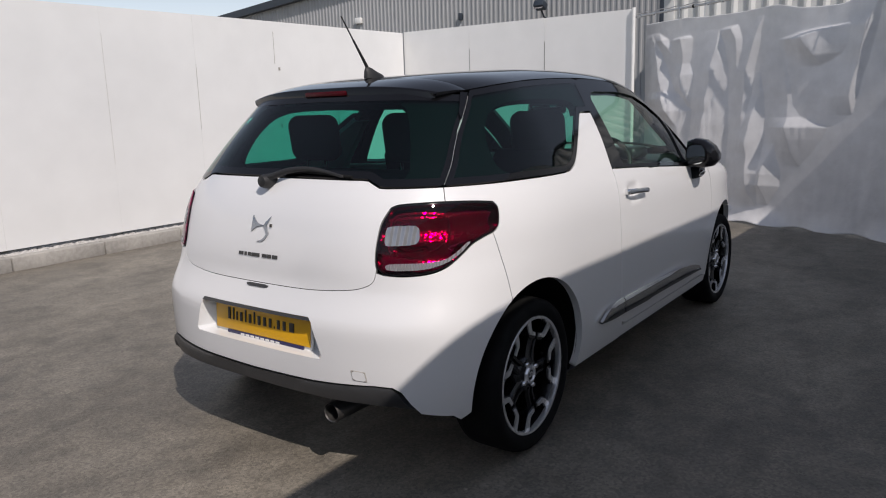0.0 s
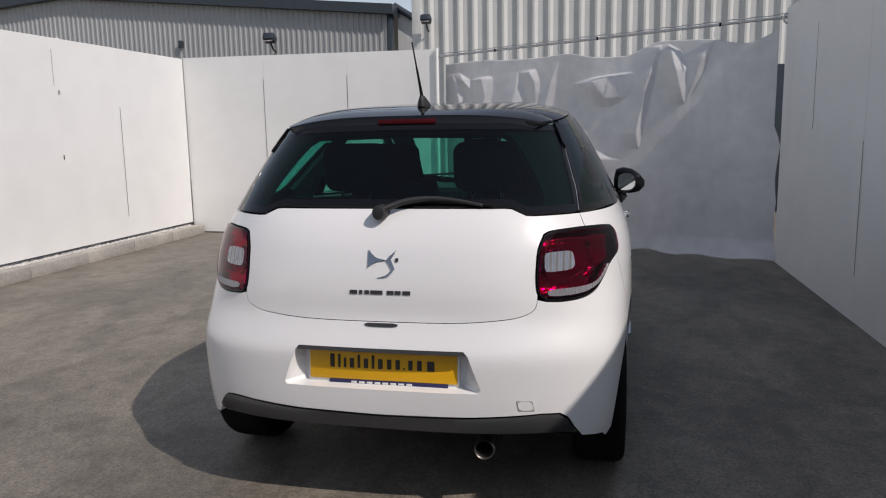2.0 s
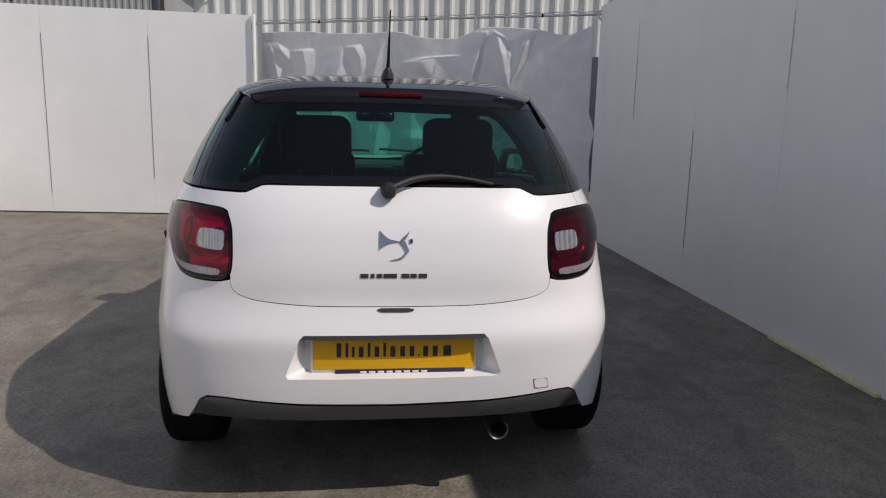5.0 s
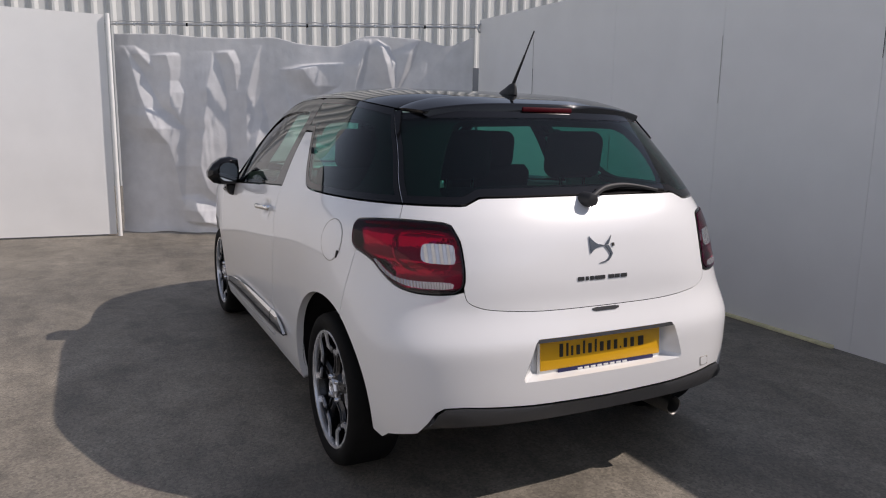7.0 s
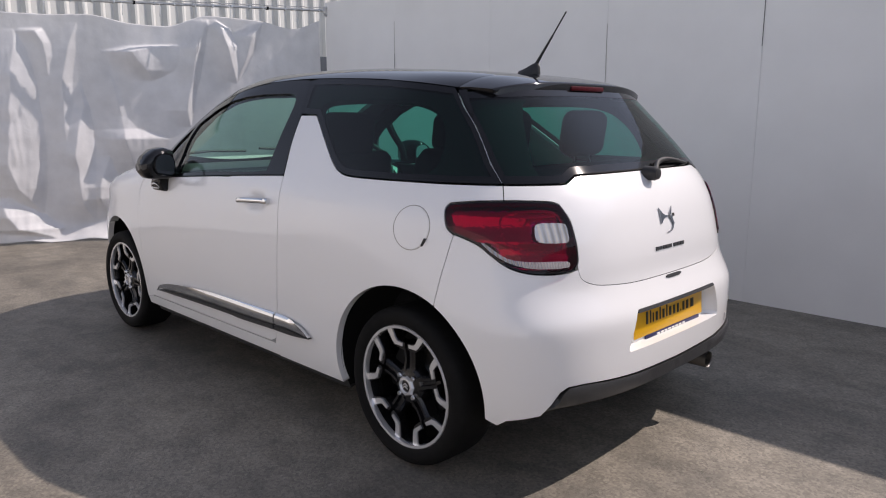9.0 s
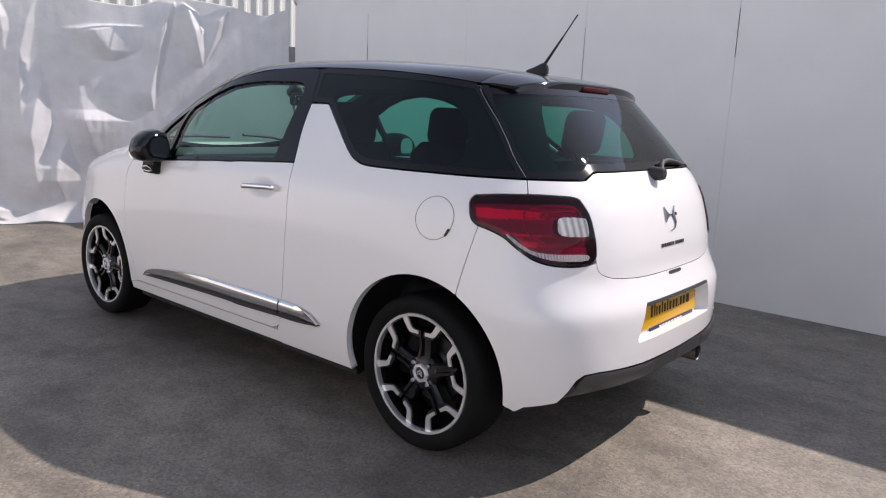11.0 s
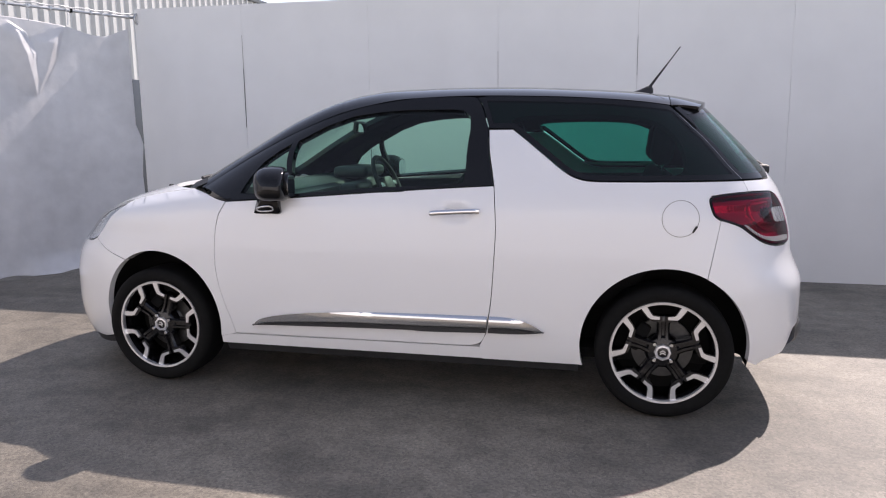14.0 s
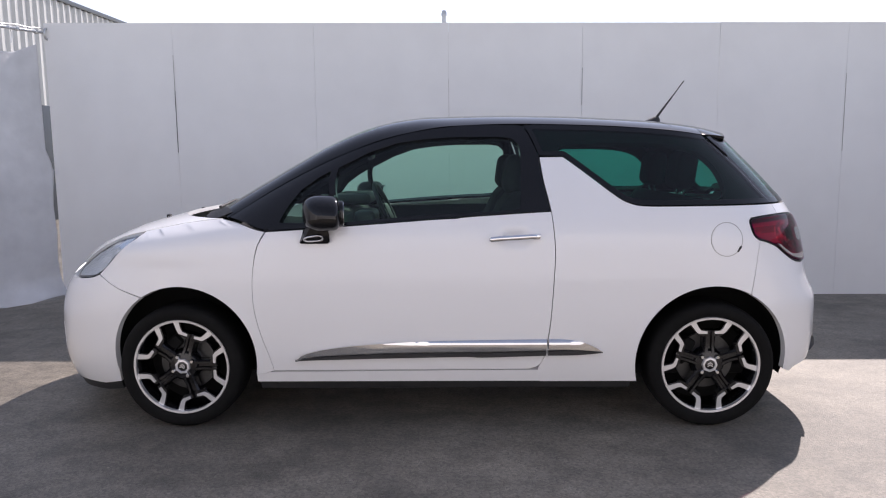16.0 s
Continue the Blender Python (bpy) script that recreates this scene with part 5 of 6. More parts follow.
    for p, q in zip(cols, cols[1:]):
        for j in range(k):
            bm.faces.new((p[j], p[(j + 1) % k], q[(j + 1) % k], q[j]))
    for c in (cols[0], cols[-1]):
        for j in range(len(lines) - 1):
            bm.faces.new((c[j], c[j + 1], c[k - 2 - j], c[k - 1 - j]))
    bmesh.ops.recalc_face_normals(bm, faces=bm.faces[:])
    sharpen(bm, 50)
    part("blade", bm, BLACK, sp)
    part("brake_light", box((0.225, 0.012, 0.019), (0.0, -0.193, 1.356), 0.005), BRAKE_RED, sp, "red brake light strip")
    for f in (False, True):
        panel("end_fin", [(0.845, 1.338), (0.895, 1.336), (0.842, 1.262), (0.832, 1.246), (0.822, 1.266)], BLACK, sp, skin, step=0.012, depth=0.012, lift=0.010, gap=0, mirror=f)


roof()


def bonnet():
    head = [(c, z) for c, z in [(from_nose(y, z), z) for y, z in spline([(2.262, 0.985), (2.38, 0.973), (2.5, 0.955), (2.652, 0.924)], 4)]]
    lamp_head = [(from_nose(y, z), z) for y, z in spline([(2.66, 0.921), (2.79, 0.890), (2.905, 0.834), (3.04, 0.752)], 4)]
    half = [(0.0, 0.993), (0.2, 0.993), (0.4, 0.991)] + head + lamp_head + [(0.3, 0.738), (0.0, 0.735)]
    panel("bonnet", both(half), PAINT, car, nose, "white bonnet", step=0.03, depth=0.02, gap=0.0012)
    foot = [(from_nose(y, z), z) for y, z in spline([(3.075, 0.682), (2.99, 0.692), (2.917, 0.703), (2.872, 0.720)], 4)]
    side = [(from_nose(y, z), z) for y, z in [(2.76, 0.663)] + arc(*FRONT_ARCH, 57, -12) + [(2.795, 0.20), (2.90, 0.175)]]
    half = [(0.0, 0.730), (0.3, 0.730), (0.42, 0.70)] + foot + side + [(0.6, 0.165), (0.0, 0.16)]
    fog = rounded([(from_nose(y, z), z) for y, z in ((3.215, 0.47), (3.235, 0.30), (3.16, 0.33), (3.15, 0.44))], 1)
    nose_bumper = panel("front_bumper", both(half), PAINT, car, nose, "white front bumper", step=0.03, depth=0.03, gap=0.0003, holes=[fog, [(-c, z) for c, z in fog]])
    for f in (False, True):
        panel("fog_surround", fog, PLASTIC, nose_bumper, nose, "black fog lamp surround", step=0.03, depth=0.01, lift=-0.012, gap=-0.004, mirror=f)
    half = [(0.0, 0.158), (0.6, 0.160)] + [(from_nose(y, z), z) for y, z in ((2.90, 0.170), (2.80, 0.192), (2.80, 0.150), (2.9, 0.13))] + [(0.6, 0.115), (0.0, 0.11)]
    panel("front_lip", both(half), PLASTIC, nose_bumper, nose, "black plastic front lip", step=0.04, depth=0.05, lift=-0.006)
    # washer jet
    p = nose(0.25, 0.962)
    part("washer_jet", box((0.03, 0.02, 0.014), (p[0], p[1], p[2] + 0.004), 0.005), PLASTIC, car)
    p = nose(-0.30, 0.962)
    part("washer_jet", box((0.03, 0.02, 0.014), (p[0], p[1], p[2] + 0.004), 0.005), PLASTIC, car)


bonnet()


def headlamp(flip):
    root = unit("headlight", "swept-back clear headlight with a chrome reflector")
    up = spline([(2.655, 0.918), (2.79, 0.887), (2.905, 0.831), (3.04, 0.748), (3.075, 0.69)], 4)
    low = spline([(3.075, 0.686), (2.99, 0.695), (2.917, 0.706), (2.848, 0.746), (2.75, 0.838), (2.655, 0.914)], 4)
    loop = [(from_nose(y, z), z) for y, z in up + low[1:-1]]
    panel("lamp_bowl", loop, LAMP_BOWL, root, nose, "chrome reflector bowl", step=0.03, depth=0.01, lift=-0.011, gap=0.004, mirror=flip)
    rim = inset(dense(loop, 0.015), 0.002)
    panel("lamp_bezel", rim, BLACK, root, nose, "dark bezel", step=0.02, depth=0.02, lift=-0.009, mirror=flip, holes=[inset(dense(loop, 0.015), 0.014)])
    panel("lamp_cover", loop, CLEAR, root, nose, "clear lamp cover", step=0.03, depth=0, gap=0.003, mirror=flip)
    sg = -1 if flip else 1
    part("divider", tube([(sg * 0.64, 2.83, 0.842), (sg * 0.655, 2.895, 0.725)], 0.012, 8), BLACK, root)
    p = nose(from_nose(2.93, 0.76), 0.76)
    bm = lathe([(0.0, 0.03), (0.035, 0.027), (0.048, 0.015), (0.052, 0.0), (0.0, 0.0)], 24, "Y")
    bmesh.ops.translate(bm, vec=(sg * (p[0] - 0.05), p[1] - 0.045, 0.765), verts=bm.verts)
    part("projector", bm, CHROME, root)


sides(headlamp)


def leaning(lean, outline, y0, y1):
    bm = solid(outline, y0, y1)
    bmesh.ops.transform(bm, matrix=lean, verts=bm.verts)
    return bm


def door_mirror(flip):
    sg = -1 if flip else 1
    root = unit("door_mirror", "gloss black door mirror on a short stalk")
    # shell: sections from the stalk outwards
    bm = bmesh.new()
    rings = []
    for x, y0, y1, z0, z1 in ((0.808, 1.735, 1.79, 0.965, 1.03), (0.820, 1.69, 1.835, 0.942, 1.088), (0.865, 1.672, 1.856, 0.937, 1.100), (0.915, 1.672, 1.846, 0.939, 1.090), (0.960, 1.676, 1.822, 0.950, 1.060), (0.990, 1.692, 1.776, 0.982, 1.022)):
        cy, cz, ry, rz = (y0 + y1) / 2, (z0 + z1) / 2, (y1 - y0) / 2, (z1 - z0) / 2
        ring = []
        for k in range(24):
            a = TAU * k / 24
            c, s = math.cos(a), math.sin(a)
            yy = ry * (abs(c) ** 0.75 if c > 0 else -0.92 * abs(c) ** 0.38)
            ring.append(bm.verts.new((sg * x, cy + yy - (0.012 * (x - 0.9) / 0.1), cz + rz * (abs(s) ** 0.68) * (1 if s > 0 else -1))))
        rings.append(ring)
    for p, q in zip(rings, rings[1:]):
        for k in range(24):
            bm.faces.new((p[k], p[(k + 1) % 24], q[(k + 1) % 24], q[k]))
    bm.faces.new(rings[0])
    bm.faces.new(rings[-1])
    bmesh.ops.recalc_face_normals(bm, faces=bm.faces[:])
    part("shell", bm, BLACK, root)
    glass_loop = rounded([(sg * 0.832, 1.056), (sg * 0.895, 1.070), (sg * 0.930, 1.046), (sg * 0.934, 0.988), (sg * 0.905, 0.962), (sg * 0.832, 0.962)], 2)
    lean = Matrix(((1, 0, 0, 0), (-sg * 0.13, 1, 0, 0.1025), (0, 0, 1, 0), (0, 0, 0, 1)))
    part("mirror_bezel", leaning(lean, inset(dense(glass_loop, 0.01), -0.006), 1.71, 1.6815), BLACK, root)
    part("mirror_pane", leaning(lean, glass_loop, 1.685, 1.6795), MIRROR, root, "mirror glass", smooth=False)
    stalk = bmesh.new()
    rings = []
    for x, y0, y1, z0, z1 in ((0.815, 1.745, 1.885, 0.870, 0.938), (0.862, 1.738, 1.875, 0.878, 0.945), (0.885, 1.735, 1.84, 0.912, 0.955)):
        rings.append([stalk.verts.new((sg * x, *p)) for p in ((y0, z0 + 0.01), (y0 + 0.01, z1), (y1 - 0.02, z1), (y1, z0 + 0.004), (y1 - 0.01, z0), (y0 + 0.01, z0))])
    for p, q in zip(rings, rings[1:]):
        for k in range(6):
            stalk.faces.new((p[k], p[(k + 1) % 6], q[(k + 1) % 6], q[k]))
    stalk.faces.new(rings[0])
    stalk.faces.new(rings[-1])
    bmesh.ops.recalc_face_normals(stalk, faces=stalk.faces[:])
    sharpen(stalk, 40)
    st = part("stalk", stalk, BLACK, root)
    loop = rounded([(1.765, 0.893), (1.850, 0.889), (1.848, 0.908), (1.770, 0.921)], 2)
    part("repeater_rim", tube([(sg * (0.871 + 0.70 * (z - 0.889)), y, z) for y, z in loop + loop[:1]], 0.0045, 8), ALLOY, root, "silver side repeater rim")


sides(door_mirror)


def aerial():
    root = unit("roof_aerial", "thin black whip aerial on a rubber foot")
    z = crown(0.10)
    bm = bmesh.new()
    rings = []
    for y, w, h0, h1 in ((0.155, 0.004, 0, 0.006), (0.145, 0.018, 0, 0.016), (0.11, 0.026, 0, 0.026), (0.075, 0.024, 0, 0.042), (0.052, 0.015, 0, 0.046), (0.042, 0.006, 0, 0.03)):
        rings.append([bm.verts.new((w * math.cos(a), y, z - 0.004 + h0 + (h1 - h0 + 0.004) * max(math.sin(a), -0.0))) for a in [math.pi * k / 8 for k in range(9)]])
    for p, q in zip(rings, rings[1:]):
        for k in range(8):
            bm.faces.new((p[k], p[k + 1], q[k + 1], q[k]))
    bm.faces.new(rings[0])
    bm.faces.new(rings[-1])
    bmesh.ops.recalc_face_normals(bm, faces=bm.faces[:])
    part("foot", bm, PLASTIC, root)
    part("mast", tube([(0, 0.066, z + 0.03), (0, 0.03, z + 0.08), (0, -0.02, z + 0.147)], 0.0075, 8, 0.004), PLASTIC, root)
    part("whip", tube([(0, -0.02, z + 0.147), (0, -0.083, z + 0.234)], 0.003, 8), PLASTIC, root)


aerial()


def rear_wiper():
    root = unit("rear_wiper", "black rear wiper arm resting on the tailgate window")
    hub = Vector(skin(-0.008, 1.035)) + Vector((0, -0.022, 0.008))
    part("hub", lathe([(0.0, -0.03), (0.020, -0.026), (0.026, -0.012), (0.027, 0.03), (0.0, 0.03)], 20, "Y"), PLASTIC, root).location = hub
    pts = [hub + Vector((0.0, -0.012, 0.006))]
    for s, z, o in ((0.06, 1.060, 0.028), (0.13, 1.072, 0.024), (0.20, 1.075, 0.020), (0.28, 1.069, 0.016), (0.36, 1.057, 0.013)):
        p = Vector(skin(s, z))
        pts.append(p + Vector((0, -o * 0.75, o * 0.6)))
    bm = bmesh.new()
    rings = []
    line = spline([tuple(p) for p in pts], 5)
    for i, p in enumerate(line):
        f = i / (len(line) - 1)
        w, h = 0.008 * (1 - f) + 0.005, 0.008 * (1 - f) + 0.004
        rings.append([bm.verts.new((p[0], p[1] - h * math.cos(a), p[2] + w * math.sin(a))) for a in [TAU * k / 8 for k in range(8)]])
    for p, q in zip(rings, rings[1:]):
        for k in range(8):
            bm.faces.new((p[k], p[(k + 1) % 8], q[(k + 1) % 8], q[k]))
    bm.faces.new(rings[0])
    bm.faces.new(rings[-1])
    bmesh.ops.recalc_face_normals(bm, faces=bm.faces[:])
    part("arm", bm, PLASTIC, root)
    blade = [Vector(skin(s, z)) + Vector((0, -0.008, 0.006)) for s, z in ((0.03, 1.064), (0.15, 1.071), (0.28, 1.067), (0.40, 1.057))]
    part("blade", tube(blade, 0.006, 6), DARK, root)


rear_wiper()


def wheel_unit():
    """One wheel about the origin, its outer face towards -x."""
    root = unit("wheel", "black and machined silver five-spoke alloy wheel with a low tyre")
    tyre = lathe([(0.222, -0.082), (0.232, -0.094), (0.252, -0.100), (0.270, -0.099), (0.284, -0.090), (0.2905, -0.076), (0.2928, -0.05), (0.2933, 0.0), (0.2928, 0.05), (0.2905, 0.076), (0.28, 0.09), (0.25, 0.1), (0.222, 0.09), (0.215, 0.0)], 96, "X", True)
    part("tyre", tyre, RUBBER, root, "low-profile tyre")
    rim = part("rim_lip", lathe([(0.2265, -0.078), (0.2290, -0.086), (0.225, -0.092), (0.2155, -0.091), (0.2135, -0.082), (0.2130, -0.068), (0.218, -0.06)], 96, "X", True), SILVER, root, "machined silver rim lip")
    part("barrel", lathe([(0.2135, -0.072), (0.206, -0.05), (0.200, 0.0), (0.205, 0.08), (0.212, 0.08), (0.215, 0.0), (0.218, -0.06)], 64, "X", True), ALLOY_BLACK, root, "black rim barrel")
    disc = part("brake_disc", lathe([(0.0, -0.005), (0.06, -0.008), (0.075, 0.005), (0.132, 0.005), (0.132, 0.022), (0.0, 0.022)], 48, "X"), BRAKE, root, "steel brake disc")
    part("wheel_back", lathe([(0.0, 0.07), (0.205, 0.07), (0.205, 0.085), (0.0, 0.085)], 32, "X"), DARK, root)
    part("caliper", box((0.06, 0.06, 0.13), (0.005, 0.10, 0.05), 0.015, (30, 0, 0)), DARK, root)
    # hub
    part("hub_face", lathe([(0.0, -0.072), (0.030, -0.073), (0.045, -0.068), (0.062, -0.066), (0.072, -0.055), (0.078, -0.02), (0.0, -0.02)], 40, "X"), ALLOY_BLACK, root, "black hub")
    ring = part("cap_ring", lathe([(0.023, -0.078), (0.026, -0.083), (0.034, -0.082), (0.038, -0.074), (0.038, -0.066), (0.023, -0.066)], 8, "X", True), SILVER, root, "silver octagonal cap ring", smooth=False)
    cap = part("centre_cap", lathe([(0.0, -0.080), (0.015, -0.0795), (0.0235, -0.077), (0.0235, -0.066), (0.0, -0.066)], 24, "X"), ALLOY_BLACK, root)
    for dz in (-0.004, 0.006):
        part("cap_mark", solid([(-0.012, dz - 0.006), (0.0, dz + 0.002), (0.012, dz - 0.006), (0.012, dz - 0.001), (0.0, dz + 0.007), (-0.012, dz - 0.001)], -0.0825, -0.0795, "X"), SILVER, root)
    for k in range(4):
        a = radians(45 + 90 * k)
        bm = lathe([(0.0, -0.082), (0.007, -0.082), (0.0105, -0.077), (0.0115, -0.06), (0.0, -0.06)], 12, "X")
        bmesh.ops.translate(bm, vec=(0, 0.050 * math.cos(a), 0.050 * math.sin(a)), verts=bm.verts)
        part("wheel_bolt", bm, CHROME, root)
    for k in range(5):
        turn = pose(0, 0, 0, 72 * k, 0, 0)
        # spoke: two parallel ridges on a tapering web, then two arms to the rim
        bm = bmesh.new()
        rows = []
        for r, w, xo in ((0.055, 0.030, -0.066), (0.09, 0.026, -0.060), (0.125, 0.027, -0.062), (0.142, 0.034, -0.064), (0.156, 0.036, -0.058)):
            prof = [(-w, xo + 0.05), (-w, xo + 0.006), (-w * 0.72, xo - 0.004), (-w * 0.34, xo - 0.004), (-w * 0.2, xo + 0.008), (w * 0.2, xo + 0.008), (w * 0.34, xo - 0.004), (w * 0.72, xo - 0.004), (w, xo + 0.006), (w, xo + 0.05)]
            rows.append([bm.verts.new((px, py, r)) for py, px in prof])
        for p, q in zip(rows, rows[1:]):
            for j in range(9):
                bm.faces.new((p[j], p[j + 1], q[j + 1], q[j]))
        bm.faces.new(rows[0])
        bm.faces.new(rows[-1])
        for sg in (1, -1):
            arm = [(0.020, 0.134), (0.050, 0.137), (0.070, 0.152), (0.100, 0.190), (0.070, 0.206), (0.050, 0.172), (0.042, 0.164), (0.006, 0.160), (0.006, 0.138)]
            a0 = [bm.verts.new((-0.074, sg * y, z)) for y, z in arm]
            a1 = [bm.verts.new((-0.040, sg * y, z)) for y, z in arm]
            bm.faces.new(a0)
            bm.faces.new(a1)
            for j in range(len(arm)):
                bm.faces.new((a0[j], a1[j], a1[(j + 1) % len(arm)], a0[(j + 1) % len(arm)]))
        bmesh.ops.recalc_face_normals(bm, faces=bm.faces[:])
        bmesh.ops.transform(bm, matrix=turn, verts=bm.verts)
        sharpen(bm, 30)
        spoke = part("spoke", bm, ALLOY_BLACK, root, "black spoke")
        for sg in (1, -1):
            face = [(0.017, 0.1465), (0.056, 0.147), (0.068, 0.157), (0.0955, 0.193), (0.073, 0.2045), (0.053, 0.170), (0.044, 0.1615), (0.017, 0.1585)]
            bm = solid([(sg * y, z) for y, z in face], -0.0795, -0.072, "X")
            bmesh.ops.transform(bm, matrix=turn, verts=bm.verts)
            part("spoke_accent", bm, SILVER, root, "machined silver spoke edge", smooth=False)
    return root


first = wheel_unit()
for n, (x, y, spin, flip) in enumerate(((-0.725, 0.0, 0, False), (-0.725, 2.464, 18, False), (0.725, 0.0, 20, True), (0.725, 2.464, 50, True))):
    w = first if n == 0 else copy_thing(first, Matrix())
    w.parent = car
    w.matrix_basis = pose(x, y, 0.2930, spin, 0, 180 if flip else 0)


def cabin():
    """What shows through the windows: linings, dashboard, wheel, seats, mirror."""
    root = unit("cabin", "dark charcoal car interior with seats and dashboard")
    part("floor_pan", box((1.40, 2.40, 0.05), (0, 0.95, 0.245), 0.01), DARK, root)
    part("underbody", box((0.9, 3.2, 0.10), (0, 1.35, 0.215), 0.02), DARK, root)
    part("engine_block", box((0.98, 0.80, 0.42), (0, 2.62, 0.45), 0.05), DARK, root)
    for sg in (1, -1):
        part("door_lining", box((0.05, 1.36, 0.66), (sg * 0.765, 1.38, 0.615), 0.012), CLOTH, root)
        part("rear_lining", box((0.05, 0.76, 0.28), (sg * 0.715, 0.30, 0.845), 0.012), CLOTH, root)
    part("firewall", box((1.42, 0.05, 0.62), (0, 2.12, 0.56), 0.01), DARK, root)
    part("boot_wall", box((0.92, 0.04, 0.52), (0, -0.40, 0.66), 0.01), DARK, root)
    part("parcel_shelf", box((1.06, 0.40, 0.022), (0, -0.17, 0.955), 0.006), CLOTH, root)
    lining = [(sx * 0.53, y) for sx, y in ((1, 0.06), (1, 0.5), (1, 1.0), (1, 1.42), (-1, 1.42), (-1, 1.0), (-1, 0.5), (-1, 0.06))]
    panel("head_lining", lining, CLOTH, root, lambda u, y: top(max(-1, min(1, u / 0.58)), y), "grey head lining", step=0.05, depth=0.004, lift=-0.03, centre=(0, 0.8, 0.2))
    bm = solid([(1.66, 0.62), (1.69, 0.86), (1.78, 0.965), (1.92, 0.995), (2.14, 0.985), (2.26, 0.9), (2.12, 0.6)], -0.73, 0.73, "X")
    bmesh.ops.bevel(bm, geom=[e for e in bm.edges if abs(e.verts[0].co.x - e.verts[1].co.x) > 0.5], offset=0.02, segments=3, affect="EDGES")
    dash = part("dashboard", bm, DIFFUSER, car, "black dashboard")
    part("instrument_hood", box((0.36, 0.22, 0.07), (0.36, 1.79, 1.015), 0.03, segments=4), DIFFUSER, dash)
    part("centre_stack", box((0.26, 0.12, 0.34), (0, 1.68, 0.80), 0.03, segments=3), DIFFUSER, dash)
    for x, z in ((-0.6, 0.88), (-0.08, 0.9), (0.08, 0.9), (0.6, 0.88)):
        part("air_vent", lathe([(0.036, -0.012), (0.042, -0.008), (0.042, 0.01), (0.034, 0.01)], 20, "Y", True), CHROME, dash).location = (x, 1.672, z)
    # steering wheel on the right-hand side
    wheel_bm = bmesh.new()
    loops = []
    for i in range(36):
        a = TAU * i / 36
        loops.append([wheel_bm.verts.new(((0.18 + 0.014 * math.cos(b)) * math.cos(a), 0.014 * math.sin(b), (0.18 + 0.014 * math.cos(b)) * math.sin(a))) for b in [TAU * k / 8 for k in range(8)]])
    for i in range(36):
        for k in range(8):
            wheel_bm.faces.new((loops[i][k], loops[(i + 1) % 36][k], loops[(i + 1) % 36][(k + 1) % 8], loops[i][(k + 1) % 8]))
    bmesh.ops.recalc_face_normals(wheel_bm, faces=wheel_bm.faces[:])
    st = part("steering_wheel", wheel_bm, PLASTIC, car, "black steering wheel with silver trim")
    st.matrix_basis = pose(0.36, 1.60, 0.935, -25, 0, 0)
    part("wheel_boss", box((0.15, 0.05, 0.12), (0, 0.01, -0.01), 0.02), PLASTIC, st)
    for a in (0, 180, 270):
        part("wheel_spoke", box((0.13, 0.02, 0.035), (0.11 * math.cos(radians(a)), 0.005, 0.11 * math.sin(radians(a))), 0.008, (0, -a, 0)), ALLOY, st)
    part("column", tube([(0.36, 1.62, 0.92), (0.36, 1.76, 0.85)], 0.04, 12), PLASTIC, root)
    # interior mirror
    im = part("interior_mirror", box((0.235, 0.03, 0.068), (0.0, 1.65, 1.280), 0.022, (8, 0, 8), segments=4), PLASTIC, car, "black interior mirror")
    part("mirror_pane", box((0.205, 0.004, 0.050), (0.0, 1.632, 1.278), 0.0015, (8, 0, 8)), MIRROR, im)
    part("rain_sensor", box((0.085, 0.10, 0.050), (0.0, 1.735, 1.335), 0.02, (-26, 0, 0), segments=3), PLASTIC, im)
    part("mirror_stem", tube([(0.0, 1.66, 1.29), (0.0, 1.69, 1.335), (0.0, 1.71, 1.365)], 0.012, 8), PLASTIC, im)


cabin()


def seat_shape(pts, width, round_by=0.045):
    bm = solid(pts, -width / 2, width / 2, "X")
    bmesh.ops.bevel(bm, geom=bm.edges[:], offset=round_by, segments=3, profile=0.6, affect="EDGES", clamp_overlap=True)
    sharpen(bm, 60)
    return bm


def front_seat(x):
    root = unit("front_seat", "charcoal cloth front seat with a headrest")
    root.location = (x, 0, 0)
    part("cushion", seat_shape([(0.98, 0.36), (1.48, 0.40), (1.51, 0.52), (1.35, 0.54), (1.0, 0.49)], 0.50), CLOTH, root)
    part("backrest", seat_shape([(1.12, 0.44), (1.00, 0.46), (0.83, 0.96), (0.81, 1.06), (0.87, 1.10), (0.94, 1.04), (1.07, 0.76)], 0.47), CLOTH, root)
    part("headrest", box((0.285, 0.11, 0.205), (0.0, 0.872, 1.168), 0.052, (8, 0, 0), segments=5), CLOTH, root, "rounded headrest")
    for sg in (1, -1):
        part("headrest_stalk", tube([(sg * 0.06, 0.875, 1.0), (sg * 0.06, 0.865, 1.09)], 0.007, 8), CHROME, root)
    part("seat_base", box((0.44, 0.5, 0.2), (0, 1.22, 0.30), 0.02), DARK, root)


front_seat(-0.36)
front_seat(0.36)


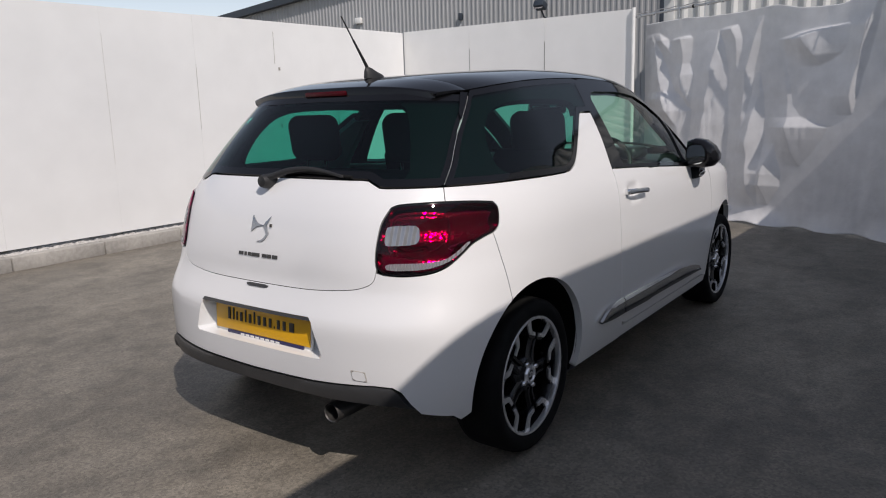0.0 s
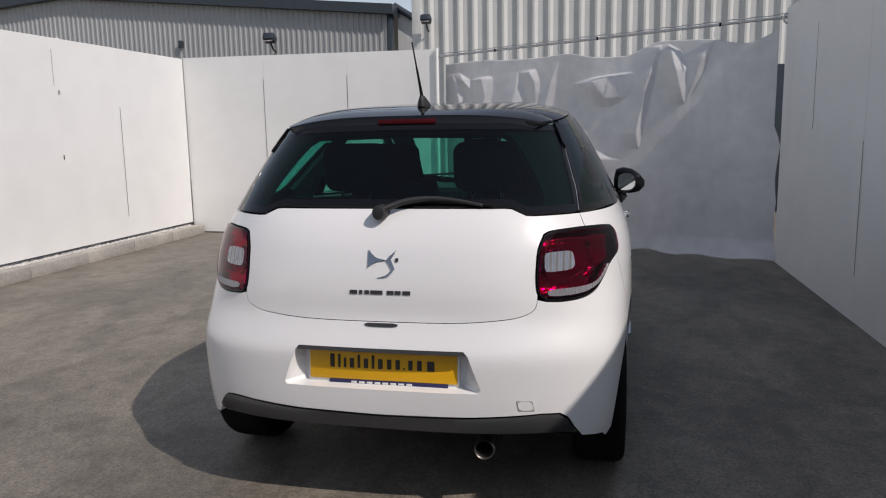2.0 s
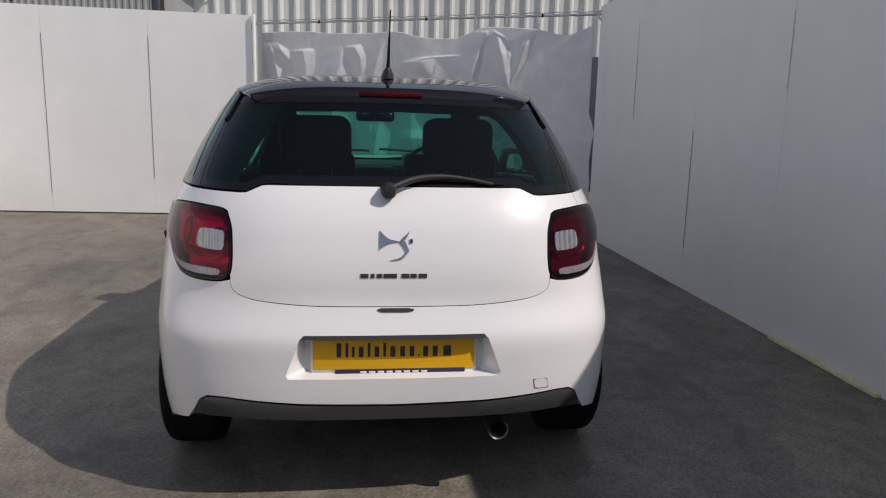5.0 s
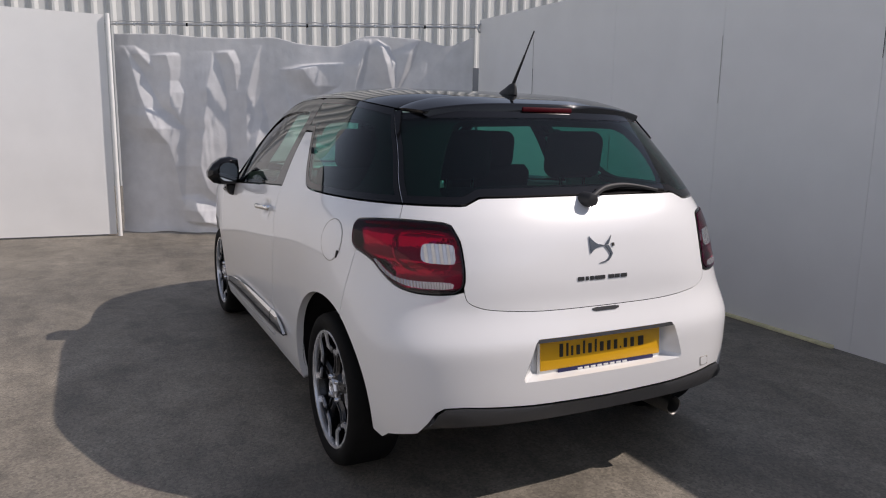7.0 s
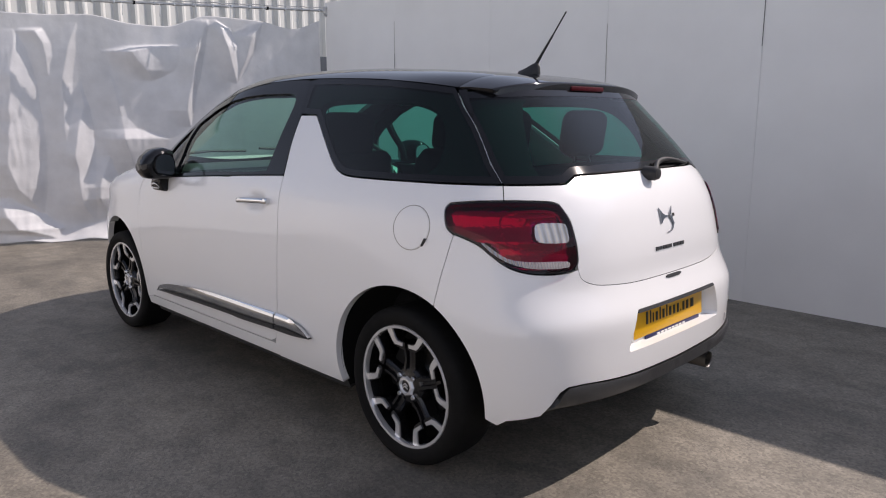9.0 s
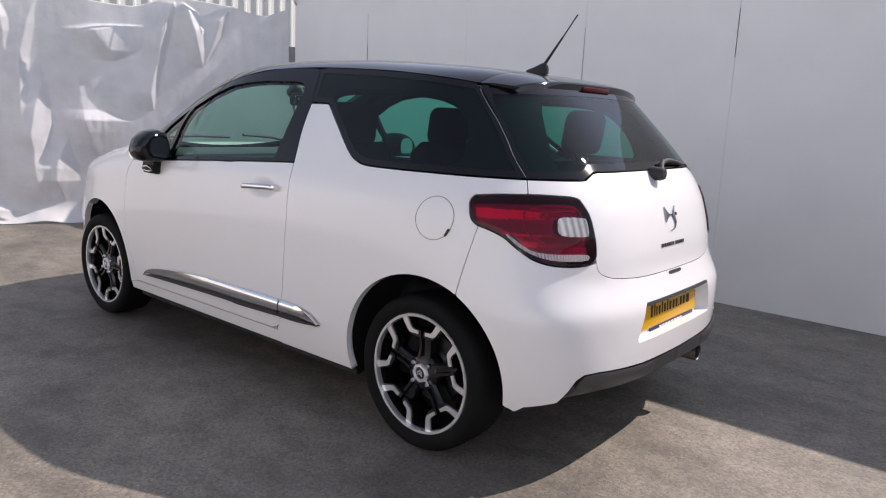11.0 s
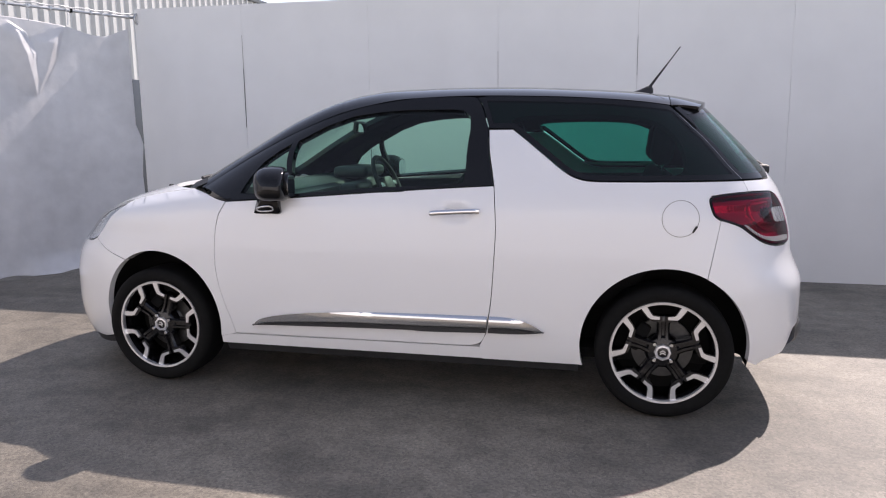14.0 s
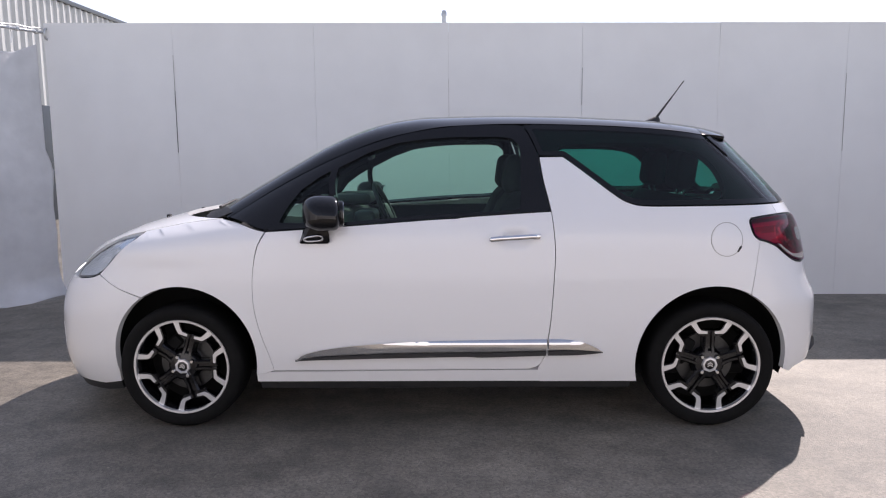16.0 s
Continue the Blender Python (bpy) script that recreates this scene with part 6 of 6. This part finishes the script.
def rear_seat():
    root = unit("rear_seat", "charcoal cloth rear bench with headrests")
    part("bench", seat_shape([(0.05, 0.42), (0.50, 0.42), (0.54, 0.56), (0.44, 0.60), (0.06, 0.55)], 1.16), CLOTH, root)
    part("bench_back", seat_shape([(0.20, 0.50), (0.10, 0.50), (-0.06, 0.98), (-0.04, 1.05), (0.04, 1.05), (0.16, 0.75)], 1.16), CLOTH, root)
    for x in (-0.275, 0.275):
        part("headrest", box((0.27, 0.10, 0.20), (x, 0.0, 1.178), 0.049, (8, 0, 0), segments=5), CLOTH, root, "rounded headrest")
        for sg in (1, -1):
            part("headrest_stalk", tube([(x + sg * 0.06, 0.0, 1.0), (x + sg * 0.06, 0.0, 1.10)], 0.007, 8), CHROME, root)


rear_seat()
